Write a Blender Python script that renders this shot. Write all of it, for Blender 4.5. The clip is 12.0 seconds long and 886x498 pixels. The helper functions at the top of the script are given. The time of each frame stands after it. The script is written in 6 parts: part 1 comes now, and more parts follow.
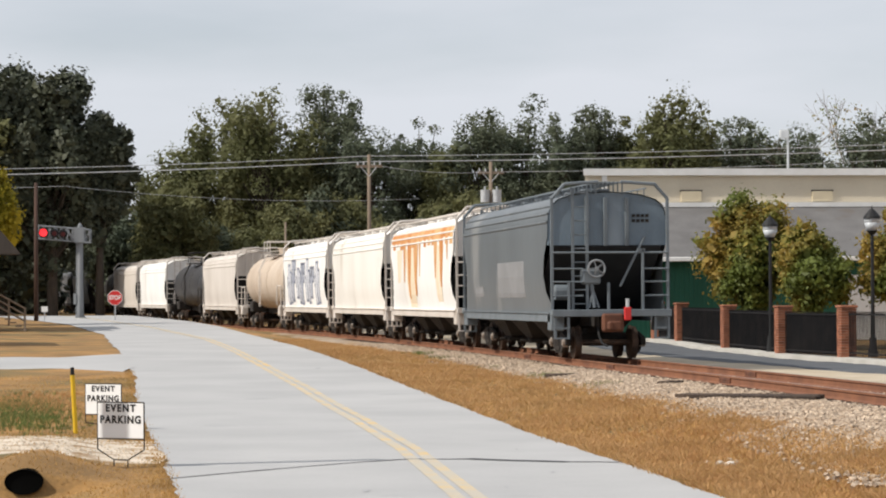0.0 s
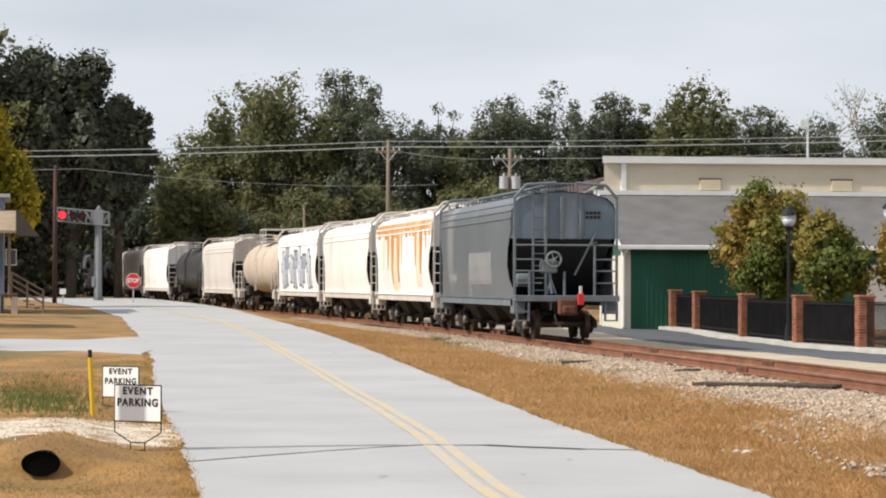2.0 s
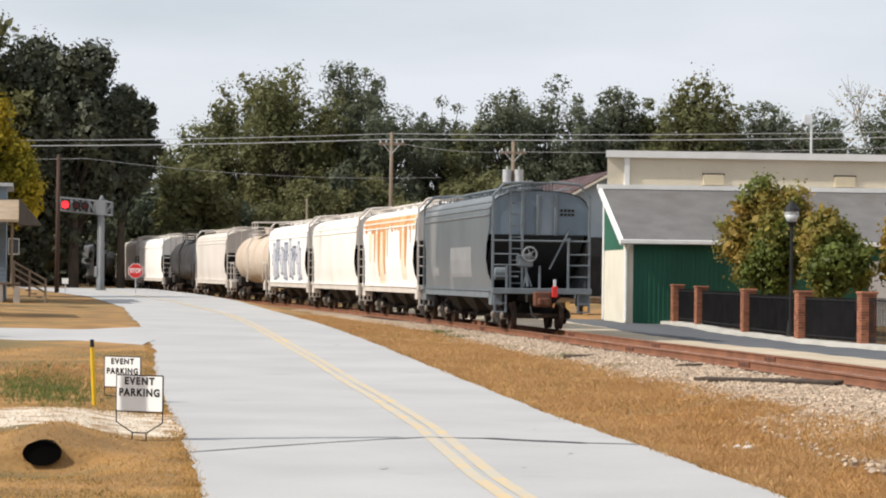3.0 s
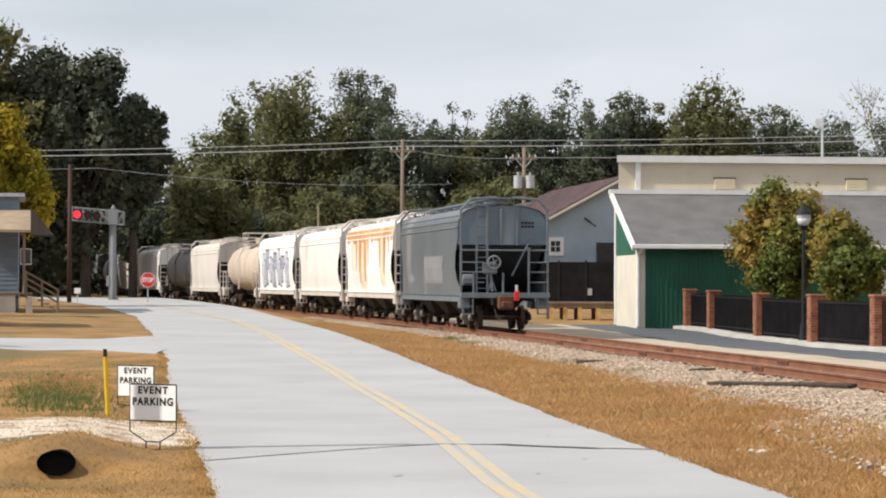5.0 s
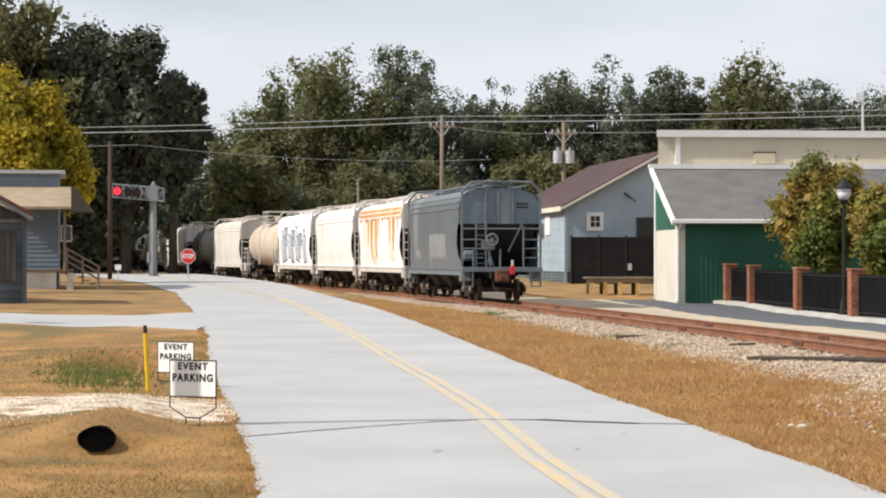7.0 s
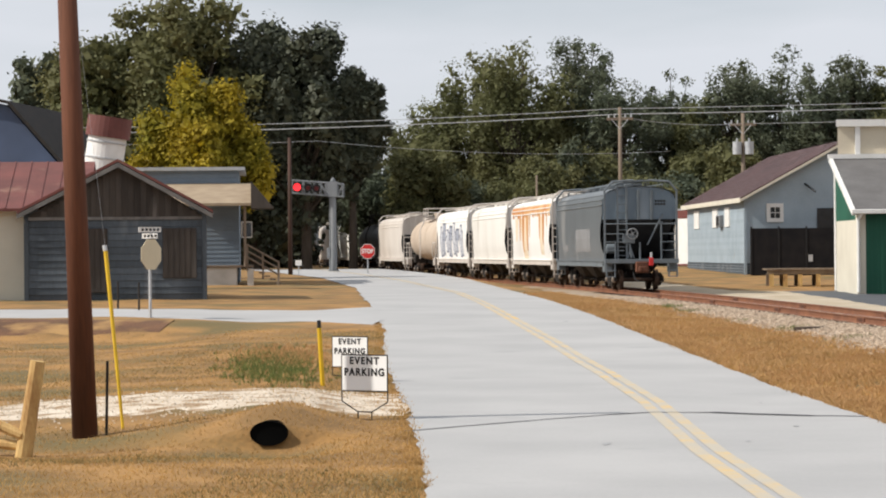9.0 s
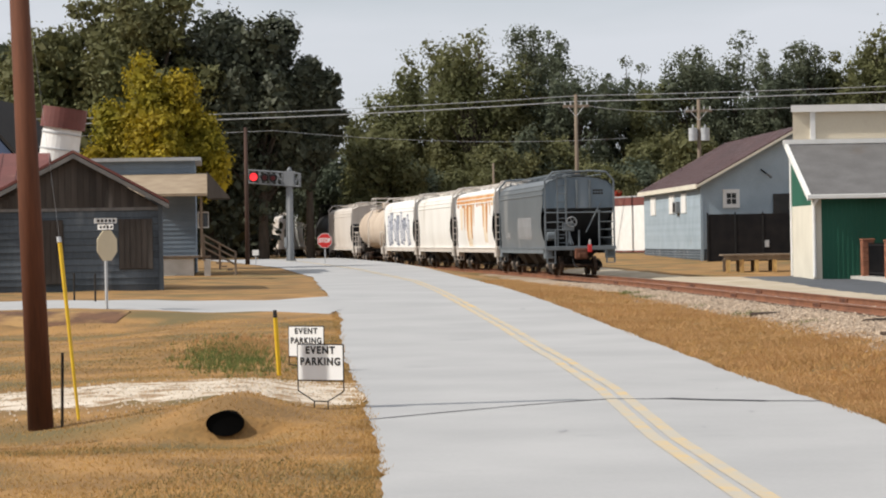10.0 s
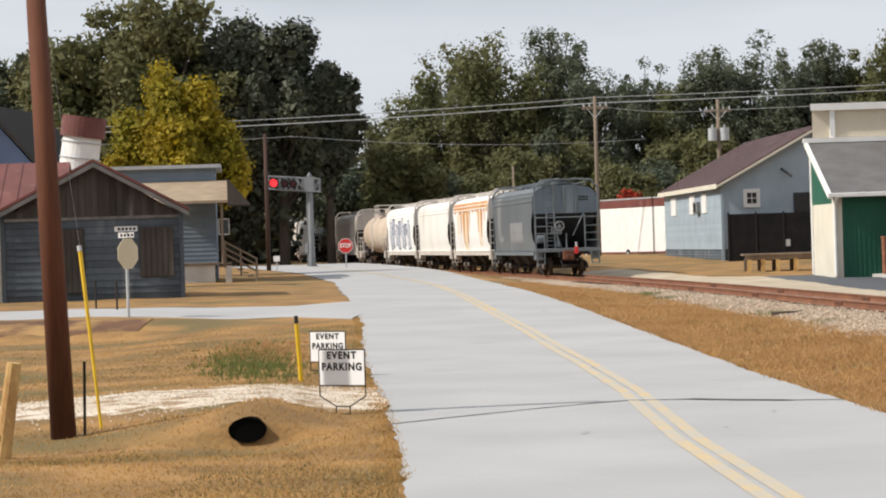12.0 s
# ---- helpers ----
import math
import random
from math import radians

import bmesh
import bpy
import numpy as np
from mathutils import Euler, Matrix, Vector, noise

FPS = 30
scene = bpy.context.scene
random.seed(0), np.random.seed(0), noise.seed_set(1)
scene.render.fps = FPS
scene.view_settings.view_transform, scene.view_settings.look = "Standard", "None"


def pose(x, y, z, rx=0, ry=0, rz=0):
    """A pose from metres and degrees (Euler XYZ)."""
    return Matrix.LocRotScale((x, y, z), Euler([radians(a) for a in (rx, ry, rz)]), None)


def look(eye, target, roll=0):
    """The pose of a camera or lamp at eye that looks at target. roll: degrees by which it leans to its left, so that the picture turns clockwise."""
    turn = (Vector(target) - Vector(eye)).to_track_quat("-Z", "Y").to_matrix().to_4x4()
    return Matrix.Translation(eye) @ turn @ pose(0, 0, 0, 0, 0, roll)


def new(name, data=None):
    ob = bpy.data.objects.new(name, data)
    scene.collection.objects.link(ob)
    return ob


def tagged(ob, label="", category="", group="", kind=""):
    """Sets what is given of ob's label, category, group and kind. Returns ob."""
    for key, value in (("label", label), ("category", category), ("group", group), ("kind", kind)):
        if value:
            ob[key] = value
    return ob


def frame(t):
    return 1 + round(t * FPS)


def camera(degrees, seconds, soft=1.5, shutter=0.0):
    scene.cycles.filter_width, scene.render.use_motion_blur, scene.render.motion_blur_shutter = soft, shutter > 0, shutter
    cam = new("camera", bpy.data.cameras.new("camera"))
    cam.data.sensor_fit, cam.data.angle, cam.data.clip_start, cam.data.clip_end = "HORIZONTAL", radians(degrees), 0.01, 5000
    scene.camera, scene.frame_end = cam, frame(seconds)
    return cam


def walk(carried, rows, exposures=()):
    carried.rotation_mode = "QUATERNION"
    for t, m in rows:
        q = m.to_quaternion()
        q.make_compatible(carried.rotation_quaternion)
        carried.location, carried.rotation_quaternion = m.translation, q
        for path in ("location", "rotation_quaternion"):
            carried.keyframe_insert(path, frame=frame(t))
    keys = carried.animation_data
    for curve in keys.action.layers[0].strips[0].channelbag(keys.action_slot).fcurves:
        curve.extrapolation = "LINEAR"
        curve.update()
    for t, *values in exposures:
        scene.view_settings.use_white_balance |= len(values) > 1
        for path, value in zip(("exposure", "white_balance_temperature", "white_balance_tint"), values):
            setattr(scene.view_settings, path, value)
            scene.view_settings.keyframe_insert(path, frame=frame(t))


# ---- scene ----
cam = camera(20.0, 12.0, 2.0)
# seconds, sideways sway in metres, yaw, pitch, roll
CAMERA_ROWS = [
    (0.0, -0.049, 0.055, 1.120, 0.354),
    (0.5, -0.051, -0.577, 0.692, 0.022),
    (1.0, -0.054, -0.308, 0.433, -0.140),
    (1.5, -0.055, -0.476, 0.791, -0.271),
    (2.0, -0.048, 0.464, 0.801, -0.195),
    (2.5, -0.061, 0.262, 0.312, -0.670),
    (3.0, -0.054, 0.514, 0.636, -0.681),
    (3.2, -0.056, 0.816, 0.606, -0.528),
    (4.8, -0.059, 0.861, 1.052, -0.230),
    (5.0, -0.059, 0.786, 0.784, -0.192),
    (5.5, -0.067, 0.857, 1.054, -0.333),
    (6.0, -0.061, 1.233, 1.053, -0.267),
    (6.5, -0.051, 1.341, 0.896, -0.080),
    (7.0, -0.044, 1.699, 0.224, -0.016),
    (7.2, -0.033, 1.772, -0.024, 0.296),
    (7.5, -0.008, 3.370, 0.025, 0.333),
    (7.7, -0.015, 4.157, 0.245, 0.469),
    (9.3, 0.113, 5.863, -0.047, 0.469),
    (9.5, 0.116, 5.436, -0.549, 0.624),
    (10.0, 0.131, 4.861, -0.183, 0.974),
    (10.5, 0.137, 5.217, -0.091, 1.397),
    (11.0, 0.131, 5.003, 0.478, 1.286),
    (11.5, 0.125, 5.505, 0.214, 1.638),
    (12.0, 0.147, 5.341, -0.089, 1.759),
]
walk(cam, [(t, pose(x, 0, 2.07, 90 + p, r, y)) for t, x, y, p, r in CAMERA_ROWS],
     [(0.0, -0.02), (1.5, 0.06), (2.0, 0.09), (3.0, 0.13), (4.8, 0.08), (5.0, 0.08), (5.5, 0.19), (6.5, 0.18), (7.5, 0.13), (9.5, -0.06), (11.0, -0.10), (12.0, -0.02)])

# ---- light ----
SUN_AZ, SUN_EL = radians(-107), radians(42)      # azimuth from +y towards +x
sun_dir = Vector((math.sin(SUN_AZ) * math.cos(SUN_EL), math.cos(SUN_AZ) * math.cos(SUN_EL), math.sin(SUN_EL)))
sun_data = bpy.data.lights.new("sun", "SUN")
sun_data.energy, sun_data.angle, sun_data.color = 4.6, radians(0.6), (1.0, 0.945, 0.86)
sun = new("sun", sun_data)
sun.matrix_world = look(sun_dir * 200, (0, 0, 0))

world = bpy.data.worlds.new("sky")
scene.world = world
world.use_nodes = True
wn, wl = world.node_tree.nodes, world.node_tree.links
wn.clear()
w_out, w_bg = wn.new("ShaderNodeOutputWorld"), wn.new("ShaderNodeBackground")
w_sky, w_mix, w_noise, w_map, w_co = (wn.new("ShaderNodeTexSky"), wn.new("ShaderNodeMix"), wn.new("ShaderNodeTexNoise"),
                                     wn.new("ShaderNodeMapping"), wn.new("ShaderNodeTexCoord"))
w_sky.sky_type, w_sky.sun_disc, w_sky.sun_elevation, w_sky.sun_rotation = "NISHITA", False, SUN_EL, SUN_AZ
w_gain = wn.new("ShaderNodeVectorMath")
w_gain.operation = "SCALE"
w_gain.inputs["Scale"].default_value = 0.9
w_mix.data_type = "RGBA"
w_ramp = wn.new("ShaderNodeMapRange")
w_ramp.inputs["From Min"].default_value, w_ramp.inputs["From Max"].default_value = 0.3, 0.62
w_ramp.inputs["To Min"].default_value, w_ramp.inputs["To Max"].default_value = 0.62, 0.97
w_map.inputs["Scale"].default_value = (1.5, 1.5, 7.0)
w_noise.inputs["Scale"].default_value, w_noise.inputs["Detail"].default_value = 2.6, 5.0
wl.new(w_co.outputs["Generated"], w_map.inputs["Vector"])
wl.new(w_map.outputs["Vector"], w_noise.inputs["Vector"])
wl.new(w_noise.outputs["Fac"], w_ramp.inputs["Value"])
wl.new(w_ramp.outputs["Result"], w_mix.inputs["Factor"])
wl.new(w_sky.outputs["Color"], w_gain.inputs[0])
wl.new(w_gain.outputs["Vector"], w_mix.inputs["A"])
w_mix.inputs["B"].default_value = (7.4, 7.7, 8.3, 1)      # thin high cloud
wl.new(w_mix.outputs["Result"], w_bg.inputs["Color"])
w_bg.inputs["Strength"].default_value = 0.1
wl.new(w_bg.outputs["Background"], w_out.inputs["Surface"])


# ---- materials ----
def mat(name, a, b=None, scale=3.0, rough=0.8, metal=0.0, bump=0.0, fine=40.0, streak=0.0, spots=None, rand=0.0, space="Object",
        contrast=(0.3, 0.7), spec=0.3, leafy=0.0):
    """A surface of two colours mixed by coarse and fine noise; streak stretches it upright; spots is (colour, scale, share);
    rand varies each piece or island."""
    m = bpy.data.materials.new(name)
    m.use_nodes = True
    n, l = m.node_tree.nodes, m.node_tree.links
    bsdf = n["Principled BSDF"]
    bsdf.inputs["Roughness"].default_value, bsdf.inputs["Metallic"].default_value = rough, metal
    bsdf.inputs["Specular IOR Level"].default_value = spec
    b = b or tuple(c * 0.75 for c in a)
    co, mp = n.new("ShaderNodeTexCoord"), n.new("ShaderNodeMapping")
    mp.inputs["Scale"].default_value = (1, 1, 1 / (1 + streak))
    l.new(co.outputs[space], mp.inputs["Vector"])
    big, small = n.new("ShaderNodeTexNoise"), n.new("ShaderNodeTexNoise")
    big.inputs["Scale"].default_value, big.inputs["Detail"].default_value = scale, 6
    small.inputs["Scale"].default_value, small.inputs["Detail"].default_value = fine, 4
    for t in (big, small):
        l.new(mp.outputs["Vector"], t.inputs["Vector"])
    add = n.new("ShaderNodeMath")
    add.operation = "MULTIPLY_ADD"
    l.new(small.outputs["Fac"], add.inputs[0])
    add.inputs[1].default_value = 0.35
    l.new(big.outputs["Fac"], add.inputs[2])
    rng = n.new("ShaderNodeMapRange")
    rng.inputs["From Min"].default_value, rng.inputs["From Max"].default_value = contrast[0] + 0.17, contrast[1] + 0.17
    l.new(add.outputs[0], rng.inputs["Value"])
    mix = n.new("ShaderNodeMix")
    mix.data_type = "RGBA"
    mix.inputs["A"].default_value, mix.inputs["B"].default_value = (*a, 1), (*b, 1)
    l.new(rng.outputs["Result"], mix.inputs["Factor"])
    last = mix.outputs["Result"]
    if spots:
        col, sc, share = spots
        sn, sr, sm = n.new("ShaderNodeTexNoise"), n.new("ShaderNodeMapRange"), n.new("ShaderNodeMix")
        sn.inputs["Scale"].default_value, sn.inputs["Detail"].default_value = sc, 7
        sr.inputs["From Min"].default_value, sr.inputs["From Max"].default_value = 0.72 - share * 0.45, 0.86 - share * 0.45
        sm.data_type = "RGBA"
        l.new(mp.outputs["Vector"], sn.inputs["Vector"])
        l.new(sn.outputs["Fac"], sr.inputs["Value"])
        l.new(sr.outputs["Result"], sm.inputs["Factor"])
        l.new(last, sm.inputs["A"])
        sm.inputs["B"].default_value = (*col, 1)
        last = sm.outputs["Result"]
    if rand:
        geo, hs, mr = n.new("ShaderNodeNewGeometry"), n.new("ShaderNodeHueSaturation"), n.new("ShaderNodeMapRange")
        info, sm = n.new("ShaderNodeObjectInfo"), n.new("ShaderNodeMath")
        sm.operation = "FRACT"
        ad = n.new("ShaderNodeMath")
        l.new(geo.outputs["Random Per Island"], ad.inputs[0])
        l.new(info.outputs["Random"], ad.inputs[1])
        l.new(ad.outputs[0], sm.inputs[0])
        l.new(sm.outputs[0], mr.inputs["Value"])
        mr.inputs["To Min"].default_value, mr.inputs["To Max"].default_value = 1 - rand, 1 + rand
        l.new(mr.outputs["Result"], hs.inputs["Value"])
        l.new(last, hs.inputs["Color"])
        last = hs.outputs["Color"]
    l.new(last, bsdf.inputs["Base Color"])
    if bump:
        bp = n.new("ShaderNodeBump")
        bp.inputs["Strength"].default_value, bp.inputs["Distance"].default_value = bump, 0.03
        l.new(add.outputs[0], bp.inputs["Height"])
        l.new(bp.outputs["Normal"], bsdf.inputs["Normal"])
    if leafy:
        tr, ms = n.new("ShaderNodeBsdfTranslucent"), n.new("ShaderNodeMixShader")
        l.new(last, tr.inputs["Color"])
        ms.inputs["Fac"].default_value = leafy
        l.new(bsdf.outputs["BSDF"], ms.inputs[1])
        l.new(tr.outputs["BSDF"], ms.inputs[2])
        l.new(ms.outputs["Shader"], n["Material Output"].inputs["Surface"])
    return m


def glow(name, color, strength):
    m = bpy.data.materials.new(name)
    m.use_nodes = True
    b = m.node_tree.nodes["Principled BSDF"]
    b.inputs["Base Color"].default_value = (*color, 1)
    b.inputs["Emission Color"].default_value = (*color, 1)
    b.inputs["Emission Strength"].default_value = strength
    return m


M = {
    "grass": mat("dry_grass_ground", (0.36, 0.20, 0.070), (0.205, 0.120, 0.047), 0.7, 0.95, bump=0.8, fine=18, spots=((0.15, 0.112, 0.046), 0.30, 0.52), contrast=(0.36, 0.62)),
    "blade": mat("dry_grass_blade", (0.54, 0.335, 0.125), (0.39, 0.235, 0.088), 0.7, 0.9, fine=5, rand=0.16, leafy=0.4),
    "olive_blade": mat("dull_olive_grass_blade", (0.20, 0.155, 0.06), (0.27, 0.20, 0.085), 0.8, 0.9, rand=0.2, leafy=0.3),
    "green_blade": mat("green_grass_blade", (0.10, 0.14, 0.04), (0.19, 0.19, 0.06), 1.2, 0.9, rand=0.3, leafy=0.25),
    "brown_blade": mat("red_brown_grass_blade", (0.43, 0.235, 0.098), (0.55, 0.35, 0.165), 0.45, 0.9, rand=0.16, leafy=0.35),
    "earth": mat("red_brown_earth", (0.17, 0.085, 0.045), (0.10, 0.055, 0.032), 1.5, 0.95, bump=0.8, fine=12, spots=((0.36, 0.215, 0.085), 0.7, 0.5)),
    "road": mat("worn_pale_asphalt", (0.415, 0.41, 0.405), (0.35, 0.347, 0.345), 0.35, 0.85, bump=0.15, fine=25, spots=((0.33, 0.33, 0.33), 0.6, 0.16)),
    "stain": mat("grey_road_stain", (0.30, 0.30, 0.305), (0.36, 0.36, 0.365), 6, 0.85),
    "tar": mat("painted_pole_shadow", (0.05, 0.05, 0.055), (0.09, 0.09, 0.09), 2, 0.7),
    "yellow_line": mat("faded_yellow_paint", (0.60, 0.42, 0.18), (0.45, 0.41, 0.34), 1.3, 0.85, fine=12, contrast=(0.24, 0.56)),
    "gravel": mat("white_gravel_sand", (0.66, 0.58, 0.48), (0.50, 0.41, 0.31), 1.6, 0.95, bump=0.8, fine=22, spots=((0.27, 0.17, 0.085), 2.2, 0.50)),
    "ballast": mat("ballast_bed", (0.44, 0.36, 0.28), (0.28, 0.22, 0.165), 1.2, 0.95, bump=0.9, fine=18, spots=((0.31, 0.19, 0.09), 0.7, 0.5)),
    "stone": mat("ballast_stone", (0.49, 0.39, 0.295), (0.30, 0.225, 0.16), 4, 0.9, rand=0.35),
    "pale_stone": mat("pale_drive_stone", (0.62, 0.54, 0.44), (0.42, 0.33, 0.24), 3, 0.9, rand=0.35),
    "sand": mat("pale_sandy_verge", (0.50, 0.43, 0.33), (0.37, 0.30, 0.21), 0.7, 0.95, bump=0.4, fine=10),
    "asphalt": mat("dark_asphalt", (0.105, 0.112, 0.123), (0.075, 0.08, 0.088), 0.6, 0.9, bump=0.2, fine=20),
    "concrete": mat("pale_concrete", (0.55, 0.53, 0.49), (0.42, 0.40, 0.36), 1.4, 0.9, bump=0.15),
    "rust_rail": mat("rusty_rail_steel", (0.27, 0.12, 0.065), (0.17, 0.075, 0.045), 1.6, 0.75, metal=0.2, bump=0.2, fine=18),
    "rail_top": mat("worn_rail_head", (0.32, 0.20, 0.14), (0.24, 0.13, 0.085), 2, 0.45, metal=0.6),
    "tie": mat("weathered_tie_timber", (0.075, 0.052, 0.038), (0.035, 0.025, 0.02), 5, 0.95, bump=0.5, rand=0.35),
    "black_steel": mat("mottled_black_steel", (0.016, 0.015, 0.015), (0.034, 0.027, 0.022), 2.5, 0.85, metal=0.0, bump=0.2),
    "wheel": mat("wheel_steel", (0.05, 0.04, 0.035), (0.10, 0.06, 0.04), 4, 0.6, metal=0.5),
    "cap": mat("bearing_cap_steel", (0.36, 0.33, 0.30), (0.22, 0.16, 0.12), 8, 0.6),
    "rust_box": mat("rusted_brown_steel", (0.15, 0.062, 0.036), (0.085, 0.04, 0.028), 3, 0.85, bump=0.3),
    "grey_car": mat("blue_grey_car_paint", (0.130, 0.145, 0.155), (0.095, 0.107, 0.116), 0.5, 0.40, streak=4, fine=6, spots=((0.21, 0.215, 0.215), 0.55, 0.36)),
    "grey_trim": mat("blue_grey_steel_trim", (0.17, 0.195, 0.215), (0.12, 0.14, 0.155), 2, 0.6),
    "grey_panel": mat("blue_grey_end_panel", (0.18, 0.235, 0.285), (0.13, 0.17, 0.21), 0.9, 0.5, streak=4, spots=((0.23, 0.275, 0.315), 0.7, 0.34)),
    "patch": mat("pale_grey_repaint_patch", (0.235, 0.235, 0.24), (0.195, 0.197, 0.20), 1.2, 0.6),
    "white_car": mat("chalky_white_car_paint", (0.80, 0.785, 0.76), (0.68, 0.66, 0.625), 0.6, 0.6, streak=4, fine=7, spots=((0.52, 0.46, 0.39), 0.7, 0.2)),
    "cream_car": mat("cream_white_car_paint", (0.75, 0.725, 0.68), (0.64, 0.61, 0.555), 0.5, 0.6, streak=5, fine=7, spots=((0.48, 0.43, 0.36), 0.6, 0.2)),
    "pale_car": mat("pale_pinkish_grey_car_paint", (0.62, 0.57, 0.52), (0.50, 0.45, 0.40), 0.6, 0.6, streak=4, fine=7),
    "rust_streak": mat("orange_rust_streak", (0.47, 0.19, 0.055), (0.62, 0.40, 0.20), 1.5, 0.85, streak=4, fine=9, contrast=(0.4, 0.65)),
    "rust_wash": mat("thin_rust_wash", (0.66, 0.50, 0.32), (0.72, 0.64, 0.52), 1.5, 0.85, streak=6, fine=9),
    "graffiti": mat("blue_grey_spray_paint", (0.34, 0.36, 0.43), (0.44, 0.46, 0.52), 1.4, 0.6),
    "graffiti_dark": mat("dark_spray_outline", (0.15, 0.165, 0.22), (0.22, 0.235, 0.29), 1.4, 0.6),
    "graffiti_light": mat("silver_spray_fill", (0.60, 0.61, 0.64), (0.52, 0.53, 0.57), 1.4, 0.6),
    "tan_tank": mat("tan_tank_paint", (0.55, 0.46, 0.37), (0.44, 0.35, 0.27), 0.7, 0.6, streak=3, fine=8, spots=((0.28, 0.17, 0.10), 0.9, 0.18)),
    "black_tank": mat("dull_black_tank_paint", (0.032, 0.032, 0.036), (0.055, 0.052, 0.05), 0.8, 0.5, streak=2),
    "dark_car": mat("shade_dark_car_paint", (0.10, 0.10, 0.10), (0.07, 0.07, 0.07), 0.7, 0.6, streak=3),
    "white": mat("white_paint", (0.80, 0.79, 0.77), (0.70, 0.69, 0.66), 1.8, 0.6),
    "black": mat("black_paint", (0.010, 0.010, 0.011), (0.018, 0.018, 0.019), 3, 0.6),
    # near-black, so the shade inside the culvert is painted in
    "void": mat("painted_pipe_shade", (0.004, 0.004, 0.004), (0.006, 0.006, 0.006), 3, 1.0, spec=0.0),
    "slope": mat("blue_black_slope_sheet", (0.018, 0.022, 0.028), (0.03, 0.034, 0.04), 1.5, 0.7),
    "plastic": mat("white_corrugated_plastic", (0.84, 0.84, 0.83), (0.80, 0.80, 0.79), 3, 0.5),
    "red": mat("red_sign_sheet", (0.62, 0.035, 0.03), (0.52, 0.03, 0.03), 3, 0.5),
    "red_lamp": glow("red_lamp_lens", (1.0, 0.03, 0.04), 1.1),
    "galv": mat("galvanised_steel", (0.50, 0.51, 0.52), (0.40, 0.41, 0.42), 3, 0.55, metal=0.2),
    "galv_dull": mat("dull_weathered_galvanised_steel", (0.27, 0.28, 0.29), (0.17, 0.18, 0.19), 1.5, 0.7, metal=0.1, streak=3),
    "lens_off": mat("unlit_red_lens", (0.10, 0.018, 0.018), (0.06, 0.012, 0.012), 4, 0.3),
    "dark_pole": mat("dark_brown_pole_wood", (0.085, 0.048, 0.036), (0.045, 0.03, 0.024), 2, 0.9, streak=9),
    "yellow": mat("yellow_plastic", (0.72, 0.46, 0.02), (0.60, 0.37, 0.02), 4, 0.5),
    "pole_wood": mat("creosoted_pole_wood", (0.155, 0.056, 0.028), (0.06, 0.026, 0.016), 1.6, 0.85, streak=9, fine=30, bump=0.4),
    "far_pole": mat("grey_brown_pole_wood", (0.24, 0.19, 0.14), (0.16, 0.12, 0.09), 3, 0.85, streak=10),
    "log": mat("peeled_log_wood", (0.62, 0.43, 0.18), (0.36, 0.20, 0.075), 5, 0.85, streak=2, bump=0.4, spots=((0.14, 0.07, 0.04), 6, 0.3)),
    "grey_wood": mat("weathered_grey_blue_boards", (0.105, 0.125, 0.145), (0.055, 0.066, 0.078), 0.8, 0.85, streak=3.0, fine=14, bump=0.3, rand=0.22, spots=((0.19, 0.205, 0.22), 0.9, 0.30)),
    "gable_wood": mat("bare_dark_weathered_boards", (0.085, 0.072, 0.062), (0.042, 0.036, 0.032), 1.2, 0.9, streak=8, fine=12, bump=0.3, rand=0.25, spots=((0.15, 0.135, 0.12), 1.6, 0.2)),
    "pale_board": mat("pale_grey_weathered_board", (0.20, 0.19, 0.18), (0.12, 0.115, 0.11), 2, 0.9, fine=14, bump=0.2),
    "red_roof": mat("rusty_red_roof_metal", (0.19, 0.066, 0.056), (0.125, 0.047, 0.04), 0.7, 0.6, fine=8, spots=((0.23, 0.12, 0.09), 1.0, 0.25)),
    "brown_roof": mat("faded_maroon_roof_metal", (0.115, 0.064, 0.062), (0.075, 0.046, 0.046), 0.6, 0.6, fine=7, spots=((0.20, 0.13, 0.12), 0.8, 0.25)),
    "tan_roof": mat("tan_porch_shingles", (0.37, 0.29, 0.20), (0.28, 0.21, 0.145), 1.5, 0.9, bump=0.3),
    "grey_roof": mat("grey_shingles", (0.155, 0.15, 0.148), (0.115, 0.11, 0.108), 0.9, 0.9, bump=0.3, fine=10, spots=((0.12, 0.10, 0.085), 0.5, 0.2)),
    "blue_wall": mat("pale_blue_grey_clapboard", (0.35, 0.42, 0.475), (0.28, 0.34, 0.385), 0.7, 0.75, fine=10, spots=((0.30, 0.28, 0.24), 0.8, 0.15), rand=0.06),
    "house_wall": mat("blue_grey_house_boards", (0.23, 0.285, 0.345), (0.175, 0.22, 0.27), 0.9, 0.8, fine=10, rand=0.1),
    "blue_metal": mat("slate_blue_metal_siding", (0.075, 0.10, 0.165), (0.055, 0.075, 0.125), 0.5, 0.6),
    "cream": mat("cream_stucco", (0.66, 0.59, 0.46), (0.58, 0.51, 0.395), 0.6, 0.85, fine=10, spots=((0.48, 0.41, 0.30), 0.5, 0.15)),
    "pale_cream": mat("pale_cream_board", (0.66, 0.62, 0.52), (0.58, 0.54, 0.45), 0.8, 0.8),
    "green": mat("forest_green_metal", (0.022, 0.115, 0.072), (0.016, 0.088, 0.055), 0.8, 0.6, streak=3),
    "brick": mat("red_brown_brick", (0.36, 0.15, 0.085), (0.25, 0.10, 0.06), 3, 0.9, rand=0.3, bump=0.3),
